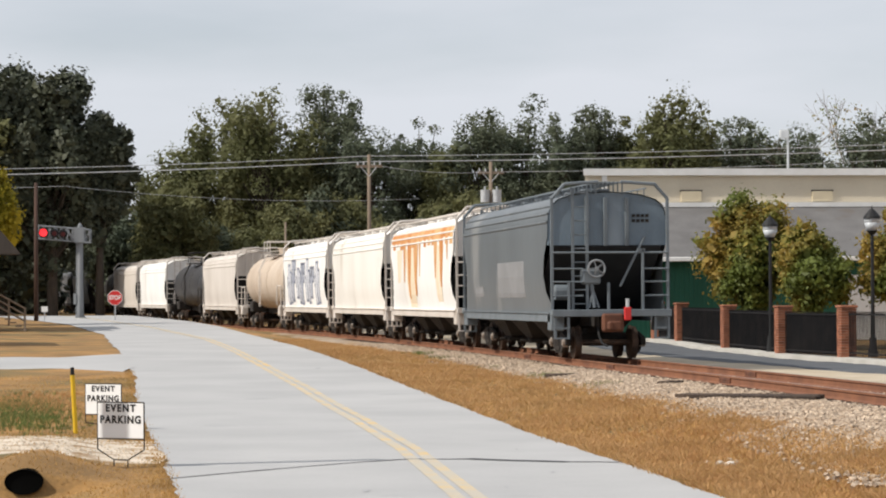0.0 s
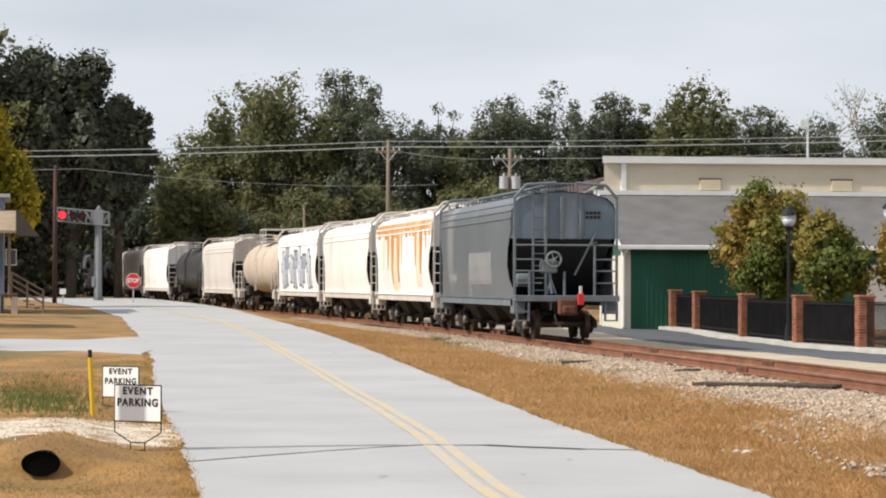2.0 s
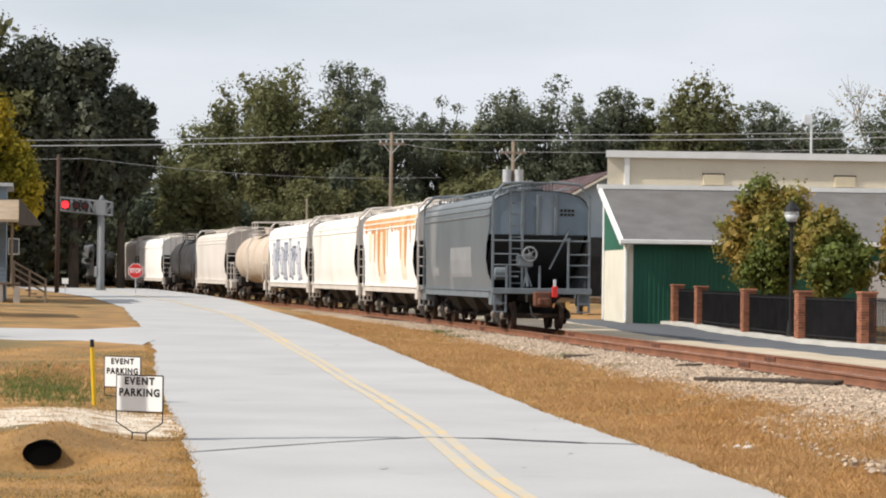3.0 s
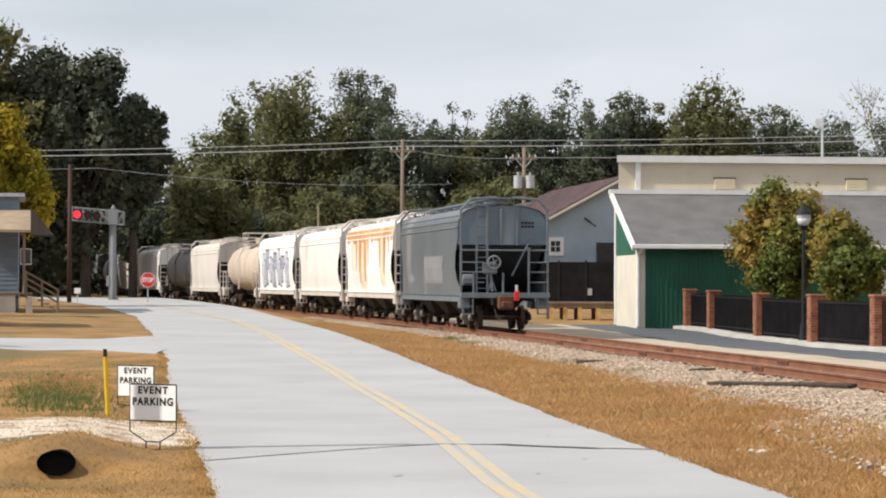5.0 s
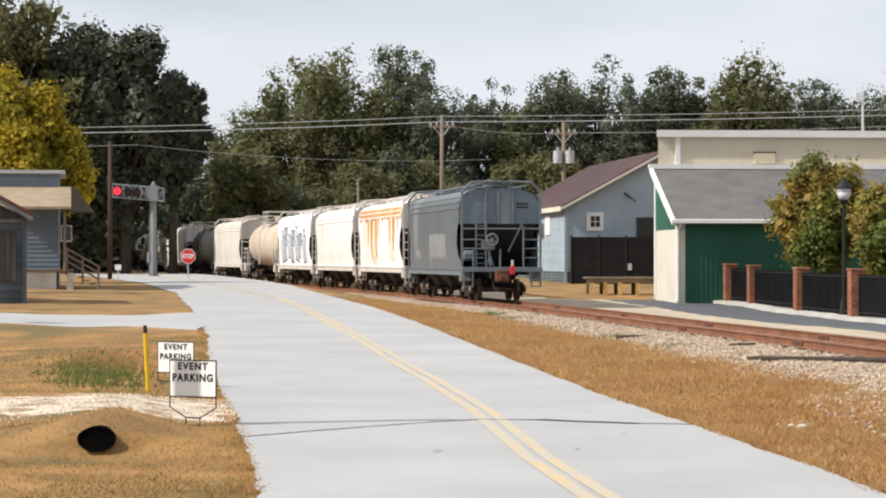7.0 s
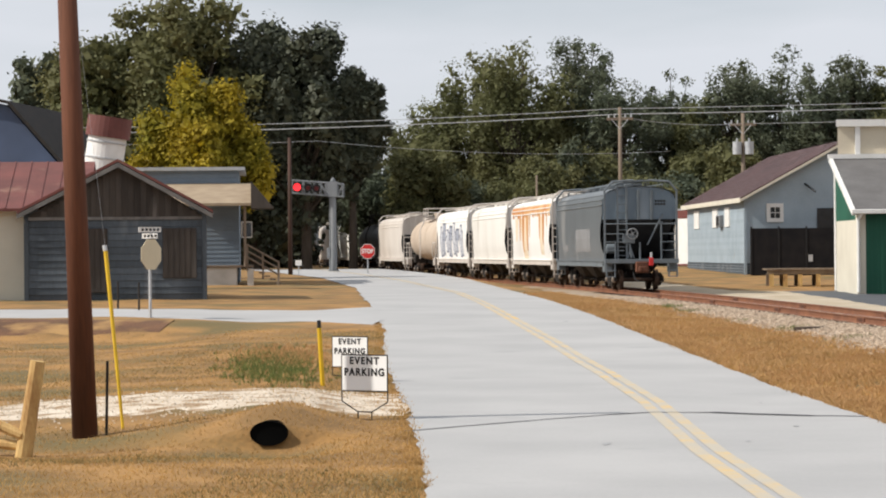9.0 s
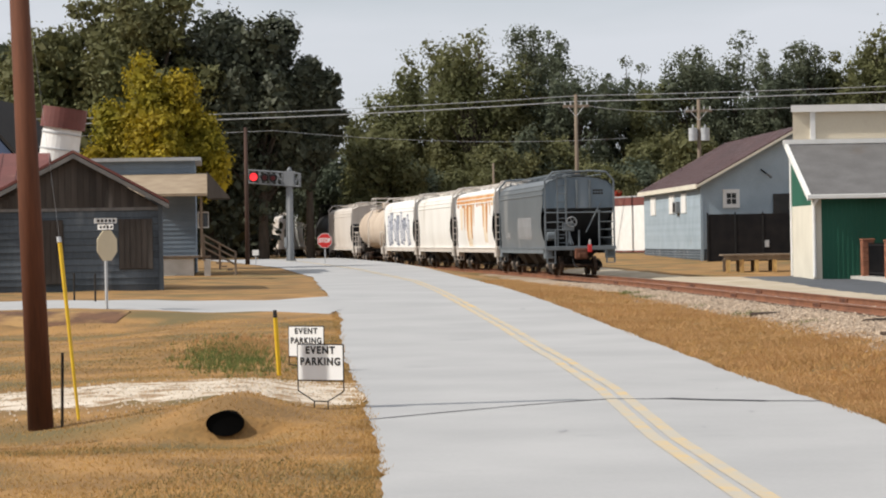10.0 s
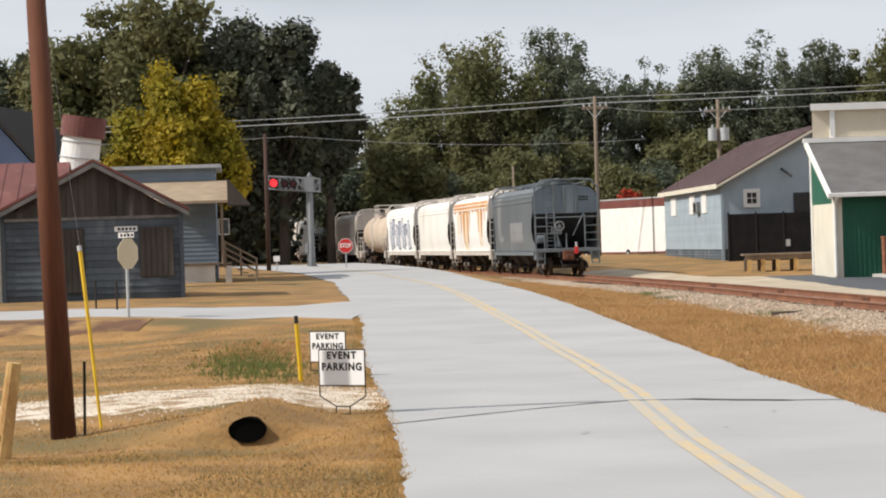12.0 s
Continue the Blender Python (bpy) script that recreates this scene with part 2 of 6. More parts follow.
    "mortar": mat("pale_mortar", (0.47, 0.40, 0.33), (0.38, 0.32, 0.26), 4, 0.95),
    "screen": mat("black_fence_screen", (0.010, 0.010, 0.012), (0.020, 0.018, 0.018), 1.5, 0.85, spec=0.15),
    "glass_dark": mat("dark_window_glass", (0.02, 0.024, 0.03), (0.03, 0.035, 0.042), 2, 0.12, spec=0.6),
    "globe": mat("frosted_lamp_globe", (0.50, 0.52, 0.54), (0.42, 0.44, 0.46), 5, 0.35),
    "beige_vent": mat("beige_panel", (0.66, 0.57, 0.40), (0.60, 0.51, 0.36), 2, 0.8),
    "bark": mat("tree_bark", (0.085, 0.065, 0.05), (0.05, 0.04, 0.03), 3, 0.9, streak=3, bump=0.5),
    "bare_bark": mat("pale_bare_branches", (0.27, 0.23, 0.20), (0.19, 0.16, 0.14), 3, 0.9),
    "leaf_dark": mat("dark_evergreen_leaf", (0.052, 0.062, 0.041), (0.078, 0.084, 0.050), 0.25, 0.6, rand=0.25, leafy=0.2),
    "leaf_olive": mat("olive_green_leaf", (0.125, 0.135, 0.056), (0.165, 0.155, 0.066), 0.10, 0.7, rand=0.22, leafy=0.35),
    "leaf_pine": mat("grey_green_needles", (0.098, 0.122, 0.082), (0.122, 0.132, 0.078), 0.2, 0.7, rand=0.22, leafy=0.3),
    "leaf_yellow": mat("golden_autumn_leaf", (0.43, 0.30, 0.016), (0.24, 0.22, 0.024), 0.35, 0.7, rand=0.35, leafy=0.4),
    "leaf_turn": mat("green_leaf_turning_orange", (0.135, 0.165, 0.035), (0.42, 0.25, 0.055), 0.45, 0.6, rand=0.3, leafy=0.4, contrast=(0.46, 0.70)),
    "leaf_red": mat("red_autumn_leaf", (0.42, 0.06, 0.03), (0.30, 0.04, 0.02), 0.5, 0.7, rand=0.3, leafy=0.3),
    "rock": mat("pale_rock", (0.62, 0.58, 0.52), (0.48, 0.43, 0.37), 4, 0.9, bump=0.4, rand=0.2),
}


# ---- mesh helpers ----
def finish(bm, name, material, parent=None, label="", smooth=False):
    me = bpy.data.meshes.new(name)
    bm.normal_update()
    bm.to_mesh(me)
    bm.free()
    for mt in (material if isinstance(material, (list, tuple)) else [material]):
        me.materials.append(mt)
    if smooth:
        for p in me.polygons:
            p.use_smooth = True
    ob = new(name, me)
    if parent:
        ob.parent = parent
    return tagged(ob, label)


def part(name, bm, material, parent, label="", smooth=False):
    return finish(bm, name, material, parent, label, smooth)


def empty(name, m, label, category, group="", kind=""):
    ob = new(name)
    ob.empty_display_size = 0.3
    ob.matrix_basis = m
    return tagged(ob, label, category, group, kind)


def quads(name, v, material, parent=None):
    """A mesh of loose quads from an array of corners (4 n by 3)."""
    me = bpy.data.meshes.new(name)
    n = len(v) // 4
    me.vertices.add(4 * n)
    me.vertices.foreach_set("co", np.asarray(v, np.float32).ravel())
    me.loops.add(4 * n)
    me.loops.foreach_set("vertex_index", np.arange(4 * n, dtype=np.int32))
    me.polygons.add(n)
    me.polygons.foreach_set("loop_start", np.arange(0, 4 * n, 4, dtype=np.int32))
    me.update(calc_edges=True)
    me.materials.append(material)
    ob = new(name, me)
    if parent:
        ob.parent = parent
    return ob


def raw(name, verts, faces, material, parent=None, label="", smooth=False):
    me = bpy.data.meshes.new(name)
    me.from_pydata(verts, [], faces)
    me.update()
    me.materials.append(material)
    if smooth:
        me.polygons.foreach_set("use_smooth", [True] * len(me.polygons))
    ob = new(name, me)
    if parent:
        ob.parent = parent
    return tagged(ob, label)


def box(bm, x0, x1, y0, y1, z0, z1, bevel=0.0, m=None):
    g = bmesh.ops.create_cube(bm, size=1)["verts"]
    for v in g:
        v.co = Vector((x0 + (v.co.x + 0.5) * (x1 - x0), y0 + (v.co.y + 0.5) * (y1 - y0), z0 + (v.co.z + 0.5) * (z1 - z0)))
    if bevel:
        es = list({e for v in g for e in v.link_edges})
        g = list({v for f in bmesh.ops.bevel(bm, geom=es, offset=bevel, segments=1, affect="EDGES")["faces"] for v in f.verts} | {v for v in g if v.is_valid})
    if m is not None:
        bmesh.ops.transform(bm, matrix=m, verts=g)
    return bm


def rod(bm, a, b, r, r2=None, seg=8):
    a, b = Vector(a), Vector(b)
    d = b - a
    m = Matrix.Translation((a + b) / 2) @ d.to_track_quat("Z", "Y").to_matrix().to_4x4()
    bmesh.ops.create_cone(bm, cap_ends=True, segments=seg, radius1=r, radius2=r if r2 is None else r2, depth=d.length, matrix=m)
    return bm


def nb():
    return bmesh.new()


def prism(bm, pts, axis, a, b):
    """Extrudes a polygon of pairs along axis (0 x, 1 y, 2 z) from a to b."""
    def at(p, t):
        c = list(p)
        c.insert(axis, t)
        return c
    lo, hi = [bm.verts.new(at(p, a)) for p in pts], [bm.verts.new(at(p, b)) for p in pts]
    n = len(pts)
    fs = [bm.faces.new(lo), bm.faces.new(list(reversed(hi)))]
    for i in range(n):
        fs.append(bm.faces.new((lo[i], hi[i], hi[(i + 1) % n], lo[(i + 1) % n])))
    bmesh.ops.recalc_face_normals(bm, faces=fs)
    return bm


def text_mesh(name, body, size, m, material, parent, depth=0.004, squeeze=1.0, spread=1.0):
    cu = bpy.data.curves.new(name, "FONT")
    cu.space_character = spread
    cu.body, cu.size, cu.align_x, cu.align_y, cu.extrude, cu.offset = body, size, "CENTER", "CENTER", depth, size * 0.035
    tmp = new(name, cu)
    bpy.context.view_layer.update()
    me = bpy.data.meshes.new_from_object(tmp.evaluated_get(bpy.context.evaluated_depsgraph_get()))
    bpy.data.objects.remove(tmp)
    me.transform(m @ Matrix.Diagonal((squeeze, 1, 1, 1)))
    me.materials.append(material)
    ob = new(name, me)
    ob.parent = parent
    return ob


# ---- the line of the track and the lie of the land ----
def track_line():
    """Near rail's line: (s, x, y, heading) every metre; s = 0 at y = 38, straight before that."""
    out, x, y, h = {}, 6.8062, 38.0, 0.10709
    for i in range(0, 330):
        out[i] = (x, y, h)
        u = min(i, 230) / 100
        x, y, h = x - math.sin(h), y + math.cos(h), h + (0.105 + 0.0457 * u - 0.061 * u * u) / 100
    x, y, h = 6.8062, 38.0, 0.10709
    for i in range(-1, -90, -1):
        x, y = x + math.sin(h), y - math.cos(h)
        h -= 0.0008
        out[i] = (x, y, h)
    return out


LINE = track_line()
TRACK_Y = np.array([LINE[i][1] for i in range(-89, 330)])
TRACK_X = np.array([LINE[i][0] for i in range(-89, 330)]) + 0.75
TRACK_H = np.array([LINE[i][2] for i in range(-89, 330)])


def rail_z(y):
    """Rail top above the road's level."""
    return 0.45 + 0.1 * max(0.0, (65 - y) / 27) + 0.0012 * max(0.0, y - 150)


def on_track(s, side=0.0):
    """A place on the track's centre line, s metres along: x, y, rail top, heading; side is metres to the right."""
    i = math.floor(s)
    f = s - i
    a, b = LINE[i], LINE[i + 1]
    x, y, h = (a[k] + (b[k] - a[k]) * f for k in range(3))
    o = 0.75 + side
    return x + o * math.cos(h), y + o * math.sin(h), rail_z(y), h


def smooth(a, b, v):
    t = np.clip((v - a) / (b - a), 0, 1)
    return t * t * (3 - 2 * t)


def road_z(y):
    return 0.42 * smooth(42, 88, y) + 0.45 * smooth(70, 190, y)


EDGE_L_Y = np.array([0, 25.4, 32.8, 45.0, 61, 73, 90, 110, 140, 200])
EDGE_L = np.array([0.3, -2.74, -3.74, -5.55, -7.6, -9.3, -12.0, -15.0, -21.0, -37.0])
EDGE_R_Y = np.array([0, 25.8, 31.6, 38.0, 47.0, 54.5, 66.0, 83, 98, 132, 150, 200])
EDGE_R = np.array([5.5, 2.78, 2.07, 1.23, 0.27, -0.68, -2.25, -4.7, -6.9, -12.0, -15.3, -26.0])
MID_Y = np.array([0, 25.7, 34.2, 42.8, 56, 75, 99, 130, 200])
MID = np.array([3.2, 0.23, -0.52, -1.5, -3.2, -5.95, -9.4, -15.3, -31.0])


def ground_z(x, y):
    """The height of the ground, for arrays."""
    x, y = np.asarray(x, float), np.asarray(y, float)
    el, er = np.interp(y, EDGE_L_Y, EDGE_L), np.interp(y, EDGE_R_Y, EDGE_R)
    tx = np.interp(y, TRACK_Y, TRACK_X)
    base = road_z(y)
    # the verge to the left: lawn, a cut bank below the side road
    out = np.clip(el - x, 0, None)
    far = smooth(2.5, 7.0, out)
    bank = smooth(61.5, 65.0, y) * 0.50 + 0.0042 * np.clip(y - 66, 0, 90)
    lawn = -0.10 + bank
    left = base * (1 - far) + lawn * far
    # ditch with the pipe
    left = left - 0.09 * np.exp(-((y - 27.0) / 1.9) ** 2) * smooth(0.3, 1.6, out)
    left = left + 0.13 * smooth(28.5, 29.4, y) * (1 - smooth(34, 42, y)) * smooth(0.4, 1.7, out) * (1 - 0.6 * smooth(2.5, 6, out))
    # earth over the pipe, and the hollow before its mouth
    left = left + 0.20 * np.exp(-((x + 4.84) / 0.55) ** 2) * smooth(28.47, 28.61, y) * (1 - smooth(29.7, 31.8, y))
    left = left - 0.11 * np.exp(-((x + 4.84) / 0.75) ** 2) * smooth(26.2, 28.0, y) * (1 - smooth(28.50, 28.62, y))
    left = left + 0.24 * smooth(3.2, 6.8, out) * (1 - smooth(25.5, 28.0, y)) - 0.05 * np.exp(-((y - 27.3) / 1.2) ** 2) * smooth(0.6, 1.6, out)
    left = left + 0.05 * np.exp(-((y - 22.5) / 2.2) ** 2) * smooth(1, 3, out)
    left = left - 0.20 * np.exp(-((x + 7.5) / 1.7) ** 2 - ((y - 30.0) / 2.0) ** 2)
    # the slope up to the ballast, then the yard beyond the rails
    w = np.clip((x - er) / np.maximum(tx - 2.4 - er, 0.5), 0, 1)
    rz = 0.45 + 0.1 * np.clip((65 - y) / 27, 0, 1.6) + 0.0012 * np.clip(y - 150, 0, 200)
    foot = rz - 0.34
    right = base + (np.maximum(foot, base * 0.4) - base) * smooth(0.1, 1.0, w)
    d = x - tx
    yard = 0.09 + 0.0100 * np.clip(y - 95, 0, 90)
    beyond = foot + (yard - foot) * smooth(1.8, 4.0, d)
    g = np.where(x < el, left, np.where(x < er, base, np.where(d < 0, right, beyond)))
    g = g - 0.03 * ((x > el + 0.15) & (x < er - 0.15))
    n = 0.02 * np.sin(x * 1.7 + y * 0.9) * np.sin(y * 1.1 - x * 0.6)
    g = g + np.where((x > el) & (x < er), 0, n * np.clip(np.minimum(np.abs(x - el), np.abs(x - er)), 0, 1))
    far_off = smooth(230, 330, y) + smooth(60, 120, np.abs(x))
    return g * (1 - np.clip(far_off, 0, 1)) + 0.9 * np.clip(far_off, 0, 1)


def gz(x, y):
    return float(ground_z(x, y))


def spaced(*runs):
    out = []
    for a, b, n in runs:
        out += list(np.linspace(a, b, n, endpoint=False))
    return np.array(out + [runs[-1][1]])


def sheet(name, xs, ys, zf, material, label, category):
    X, Y = np.meshgrid(xs, ys)
    Z = zf(X, Y)
    verts = np.stack([X, Y, Z], -1).reshape(-1, 3).tolist()
    nx = len(xs)
    faces = [(j * nx + i, j * nx + i + 1, (j + 1) * nx + i + 1, (j + 1) * nx + i) for j in range(len(ys) - 1) for i in range(nx - 1)]
    ob = raw(name, verts, faces, material, smooth=True)
    return tagged(ob, label, category, kind="structure")


def ribbon(name, ys, left, right, lift, material, label, category, cols=8, zf=None, kind="structure"):
    """A strip of surface between two lines x(y), lying on the ground."""
    verts, faces = [], []
    for y in ys:
        a, b = left(y), right(y)
        for i in range(cols + 1):
            x = a + (b - a) * i / cols
            verts.append((x, y, (zf(x, y) if zf else gz(x, y)) + lift))
    n = cols + 1
    faces = [(j * n + i, j * n + i + 1, (j + 1) * n + i + 1, (j + 1) * n + i) for j in range(len(ys) - 1) for i in range(cols)]
    return tagged(raw(name, verts, faces, material, smooth=True), label, category, kind=kind)


def wobble(y, k=1.0, seed=0.0):
    return k * (noise.noise((y * 0.35 + seed, seed, 0)) + 0.5 * noise.noise((y * 1.7 + seed, 3 + seed, 0)))


sheet("ground", spaced((-2500, -300, 8), (-300, -60, 14), (-60, -22, 50), (-22, 14, 120), (14, 60, 50), (60, 300, 14), (300, 2500, 8)),
      spaced((-300, 10, 12), (10, 28, 60), (28, 29.4, 28), (29.4, 70, 135), (70, 200, 150), (200, 400, 25), (400, 3000, 12)), ground_z, M["grass"],
      "dry tan autumn grass and bare earth", "ground")


def edge_l(y):
    return float(np.interp(y, EDGE_L_Y, EDGE_L))


def edge_r(y):
    return float(np.interp(y, EDGE_R_Y, EDGE_R))


def mid(y):
    return float(np.interp(y, MID_Y, MID))


RY = list(np.arange(4, 60, 0.4)) + list(np.arange(60, 195, 1.0))
ribbon("road", RY, lambda y: edge_l(y) + wobble(y, 0.12), lambda y: edge_r(y) + wobble(y, 0.10, 9), 0.0, M["road"],
       "pale worn asphalt road bending towards the crossing", "road", 10, lambda x, y: float(road_z(y)) + 0.02)
for k, off in ((0, -0.15), (1, 0.07)):
    ribbon("road_line_1" if k == 0 else "road_line_2", RY, lambda y: mid(y) + off - 0.075, lambda y: mid(y) + off + 0.075, 0.0, M["yellow_line"],
           "faded yellow centre line, worn through", "road line", 1, lambda x, y: float(road_z(y)) + 0.026)


# the utility pole's shadow on the road, painted as a thin dark strip
def build_shadow_strip():
    vs, fs = [], []
    xs = np.arange(-3.3, 2.15, 0.1)
    for x in xs:
        y = float(np.interp(x, [-3.3, -2.4, -1.8, -1.1, -0.5, 0.3, 1.0, 1.5, 2.1], [28.7, 29.95, 30.7, 31.55, 32.05, 31.95, 31.55, 31.3, 31.2])) + 0.05 * noise.noise((x * 2, 0, 0))
        w = 0.09 + 0.05 * noise.noise((x * 1.9, 5, 0)) + (0.15 if 0.3 < x < 1.5 else 0)
        vs += [(x, y - w / 2, 0.027), (x, y + w / 2, 0.027)]
    n = len(xs)
    fs = [(2 * i, 2 * i + 2, 2 * i + 3, 2 * i + 1) for i in range(n - 1)]
    tagged(raw("road_seam", vs, fs, M["tar"]), "dark tar seam across the road", "road seam", kind="structure")


build_shadow_strip()


def cross_ribbon(name, xs, near, far, lift, material, label, category, rows=12):
    vs = []
    for x in xs:
        a, b = near(x), far(x)
        for i in range(rows + 1):
            y = a + (b - a) * i / rows
            vs.append((x, y, gz(x, y) + (lift if 0 < i < rows else -0.05)))
    n = rows + 1
    fs = [(j * n + i, (j + 1) * n + i, (j + 1) * n + i + 1, j * n + i + 1) for j in range(len(xs) - 1) for i in range(rows)]
    return tagged(raw(name, vs, fs, material, smooth=True), label, category, kind="structure")


cross_ribbon("side_road", np.arange(-60, -8.2, 0.3), lambda x: 66.5 + 0.03 * (x + 14) + wobble(x, 0.2) - 3.0 * max(0, (x + 11.5) / 3.3) ** 2,
             lambda x: 75.5 + 0.03 * (x + 14) + wobble(x, 0.2, 4) + 5.0 * max(0, (x + 13.0) / 3.5) ** 2, 0.03, M["road"], "pale asphalt side road", "road")
cross_ribbon("gravel_drive", np.arange(-14, -3.6, 0.12), lambda x: 31.6 - 0.05 * (x + 5) + wobble(x, 0.5, 2) + 0.4 * noise.noise((x * 2.6, 4, 0)) - 0.02 * (x + 5) ** 2,
             lambda x: 35.6 + 2.2 * math.exp(-((x + 5.0) / 1.6) ** 2) + wobble(x, 0.6, 7) - 0.03 * (x + 5) ** 2 + 0.8 * noise.noise((x * 2.3, 1, 0)), 0.008, M["gravel"], "white gravel drive crossing the ditch", "gravel drive")

# bed of the track
TY = list(np.arange(8, 110, 0.5)) + list(np.arange(110, 300, 2.0))


def cx(y):
    return float(np.interp(y, TRACK_Y, TRACK_X))


def build_bed():
    prof = [(-3.5, -0.46), (-2.9, -0.31), (-2.3, -0.23), (-1.5, -0.19), (-0.75, -0.185), (0, -0.19), (0.75, -0.185), (1.5, -0.20), (2.2, -0.27), (2.8, -0.36)]
    vs = []
    for y in TY:
        h = float(np.interp(y, TRACK_Y, TRACK_H))
        for o, z in prof:
            o2 = o + (0.25 * noise.noise((y * 0.6, o, 0)) if abs(o) > 1.4 else 0)
            vs.append((cx(y) + o2 * math.cos(h), y + o2 * math.sin(h), rail_z(y) + z + 0.02 * noise.noise((y * 2, o * 3, 1))))
    n = len(prof)
    fs = [(j * n + i, j * n + i + 1, (j + 1) * n + i + 1, (j + 1) * n + i) for j in range(len(TY) - 1) for i in range(n - 1)]
    tagged(raw("track_bed", vs, fs, M["ballast"], smooth=True), "pale ballast bed of the railway track", "track bed", kind="structure")


build_bed()


def build_rails():
    prof = [(-0.07, -0.178), (0.07, -0.178), (0.07, -0.165), (0.012, -0.14), (0.012, -0.05), (0.037, -0.038), (0.037, -0.004), (0.028, 0.0),
            (-0.028, 0.0), (-0.037, -0.004), (-0.037, -0.038), (-0.012, -0.05), (-0.012, -0.14), (-0.07, -0.165)]
    for side, nm in ((-0.7525, "rail"), (0.7525, "rail")):
        vs = []
        ss = list(np.arange(-30, 100, 1.0)) + list(np.arange(100, 290, 3.0))
        for s in ss:
            x, y, z, h = on_track(s, side)
            for o, dz in prof:
                vs.append((x + o * math.cos(h), y + o * math.sin(h), z + dz))
        n = len(prof)
        fs = [(j * n + i, j * n + (i + 1) % n, (j + 1) * n + (i + 1) % n, (j + 1) * n + i) for j in range(len(ss) - 1) for i in range(n)]
        rail = raw(nm, vs, fs, M["rust_rail"])
        rail.data.materials.append(M["rail_top"])
        for i, p in enumerate(rail.data.polygons):
            p.material_index = 1 if i % n in (6, 7, 8) else 0
        tagged(rail, "rust-brown steel rail on timber ties", "rail", "rails of the track", "structure")
        for s in np.arange(-24 + (4 if side > 0 else 0), 60, 11.9):
            x, y, z, h = on_track(s, side)
            bm = nb()
            box(bm, -0.045, 0.045, -0.45, 0.45, -0.15, -0.035, 0.006)
            for k in (-0.3, -0.1, 0.1, 0.3):
                rod(bm, (-0.06, k, -0.09), (0.06, k, -0.09), 0.016, seg=6)
            jb = part("joint_bar", bm, M["rust_box"], rail)
            jb.matrix_basis = pose(x, y, z, 0, 0, math.degrees(h))


build_rails()

# ---- rolling stock ----
CACHE = {}


def cached(key, make):
    if key not in CACHE:
        CACHE[key] = make()
    return CACHE[key]


def shared(name, key, build, material, parent, m=None, label="", smooth=False):
    """A part whose mesh is built once and shared."""
    def make():
        me = bpy.data.meshes.new(name)
        bm = nb()
        build(bm)
        bm.normal_update()
        bm.to_mesh(me)
        bm.free()
        me.materials.append(material)
        if smooth:
            for p in me.polygons:
                p.use_smooth = True
        return me
    ob = new(name, cached(key, make))
    ob.parent = parent
    if m is not None:
        ob.matrix_basis = m
    return tagged(ob, label)


WHEELSETS = []


def wheelset_mesh(bm):
    rod(bm, (-0.95, 0, 0), (0.95, 0, 0), 0.075, seg=10)
    for sx in (-1, 1):
        rod(bm, (sx * 0.70, 0, 0), (sx * 0.83, 0, 0), 0.42, seg=28)
        rod(bm, (sx * 0.675, 0, 0), (sx * 0.705, 0, 0), 0.455, seg=28)
        rod(bm, (sx * 0.80, 0, 0), (sx * 0.87, 0, 0), 0.16, seg=14)
        for k in range(4):
            a = k * math.pi / 2
            c, s = math.cos(a) * 0.27, math.sin(a) * 0.27
            rod(bm, (sx * 0.82, c, s), (sx * 0.838, c, s), 0.05, seg=8)


def sideframe_mesh(bm):
    prism(bm, [(-1.15, 0.36), (-1.12, 0.56), (-0.62, 0.66), (-0.35, 0.72), (0.35, 0.72), (0.62, 0.66), (1.12, 0.56), (1.15, 0.36), (0.72, 0.34),
               (0.42, 0.16), (-0.42, 0.16), (-0.72, 0.34)], 0, -0.06, 0.06)
    box(bm, -0.09, 0.09, -0.32, 0.32, 0.22, 0.34)
    for y in (-0.16, 0, 0.16):
        rod(bm, (0.05, y, 0.33), (0.05, y, 0.6), 0.06, seg=8)


def cap_mesh(bm):
    rod(bm, (-0.04, 0, 0.43), (0.09, 0, 0.43), 0.12, seg=12)
    rod(bm, (0.08, 0, 0.43), (0.12, 0, 0.43), 0.08, seg=10)


def truck(car, y, spin):
    tr = shared("truck", "truck", lambda bm: (box(bm, -1.1, 1.1, -0.18, 0.18, 0.42, 0.68, 0.03), box(bm, -0.35, 0.35, -0.3, 0.3, 0.66, 0.80, 0.02),
                                              rod(bm, (-0.9, 0.5, 0.38), (0.9, 0.5, 0.38), 0.05), rod(bm, (-0.9, -0.5, 0.38), (0.9, -0.5, 0.38), 0.05)),
                M["black_steel"], car, pose(0, y, 0))
    for sx in (-1, 1):
        shared("side_frame", "sideframe", sideframe_mesh, M["black_steel"], tr, pose(sx * 1.0, 0, 0, 0, 0, 0 if sx > 0 else 180))
        for dy in (-0.875, 0.875):
            shared("bearing_cap", "cap", cap_mesh, M["cap"], tr, pose(sx * 1.0, dy, 0, 0, 0, 0 if sx > 0 else 180), "dull steel bearing cap")
    for dy in (-0.875, 0.875):
        ws = shared("wheelset", "wheelset", wheelset_mesh, M["wheel"], tr, pose(0, dy, 0.43))
        if spin:
            WHEELSETS.append((ws, dy))


def coupler_mesh(bm):
    box(bm, -0.12, 0.12, -0.1, 0.55, 0.78, 0.98, 0.02)
    box(bm, -0.2, 0.12, 0.5, 0.78, 0.74, 1.02, 0.05)
    box(bm, 0.05, 0.2, 0.6, 0.86, 0.76, 1.0, 0.05)


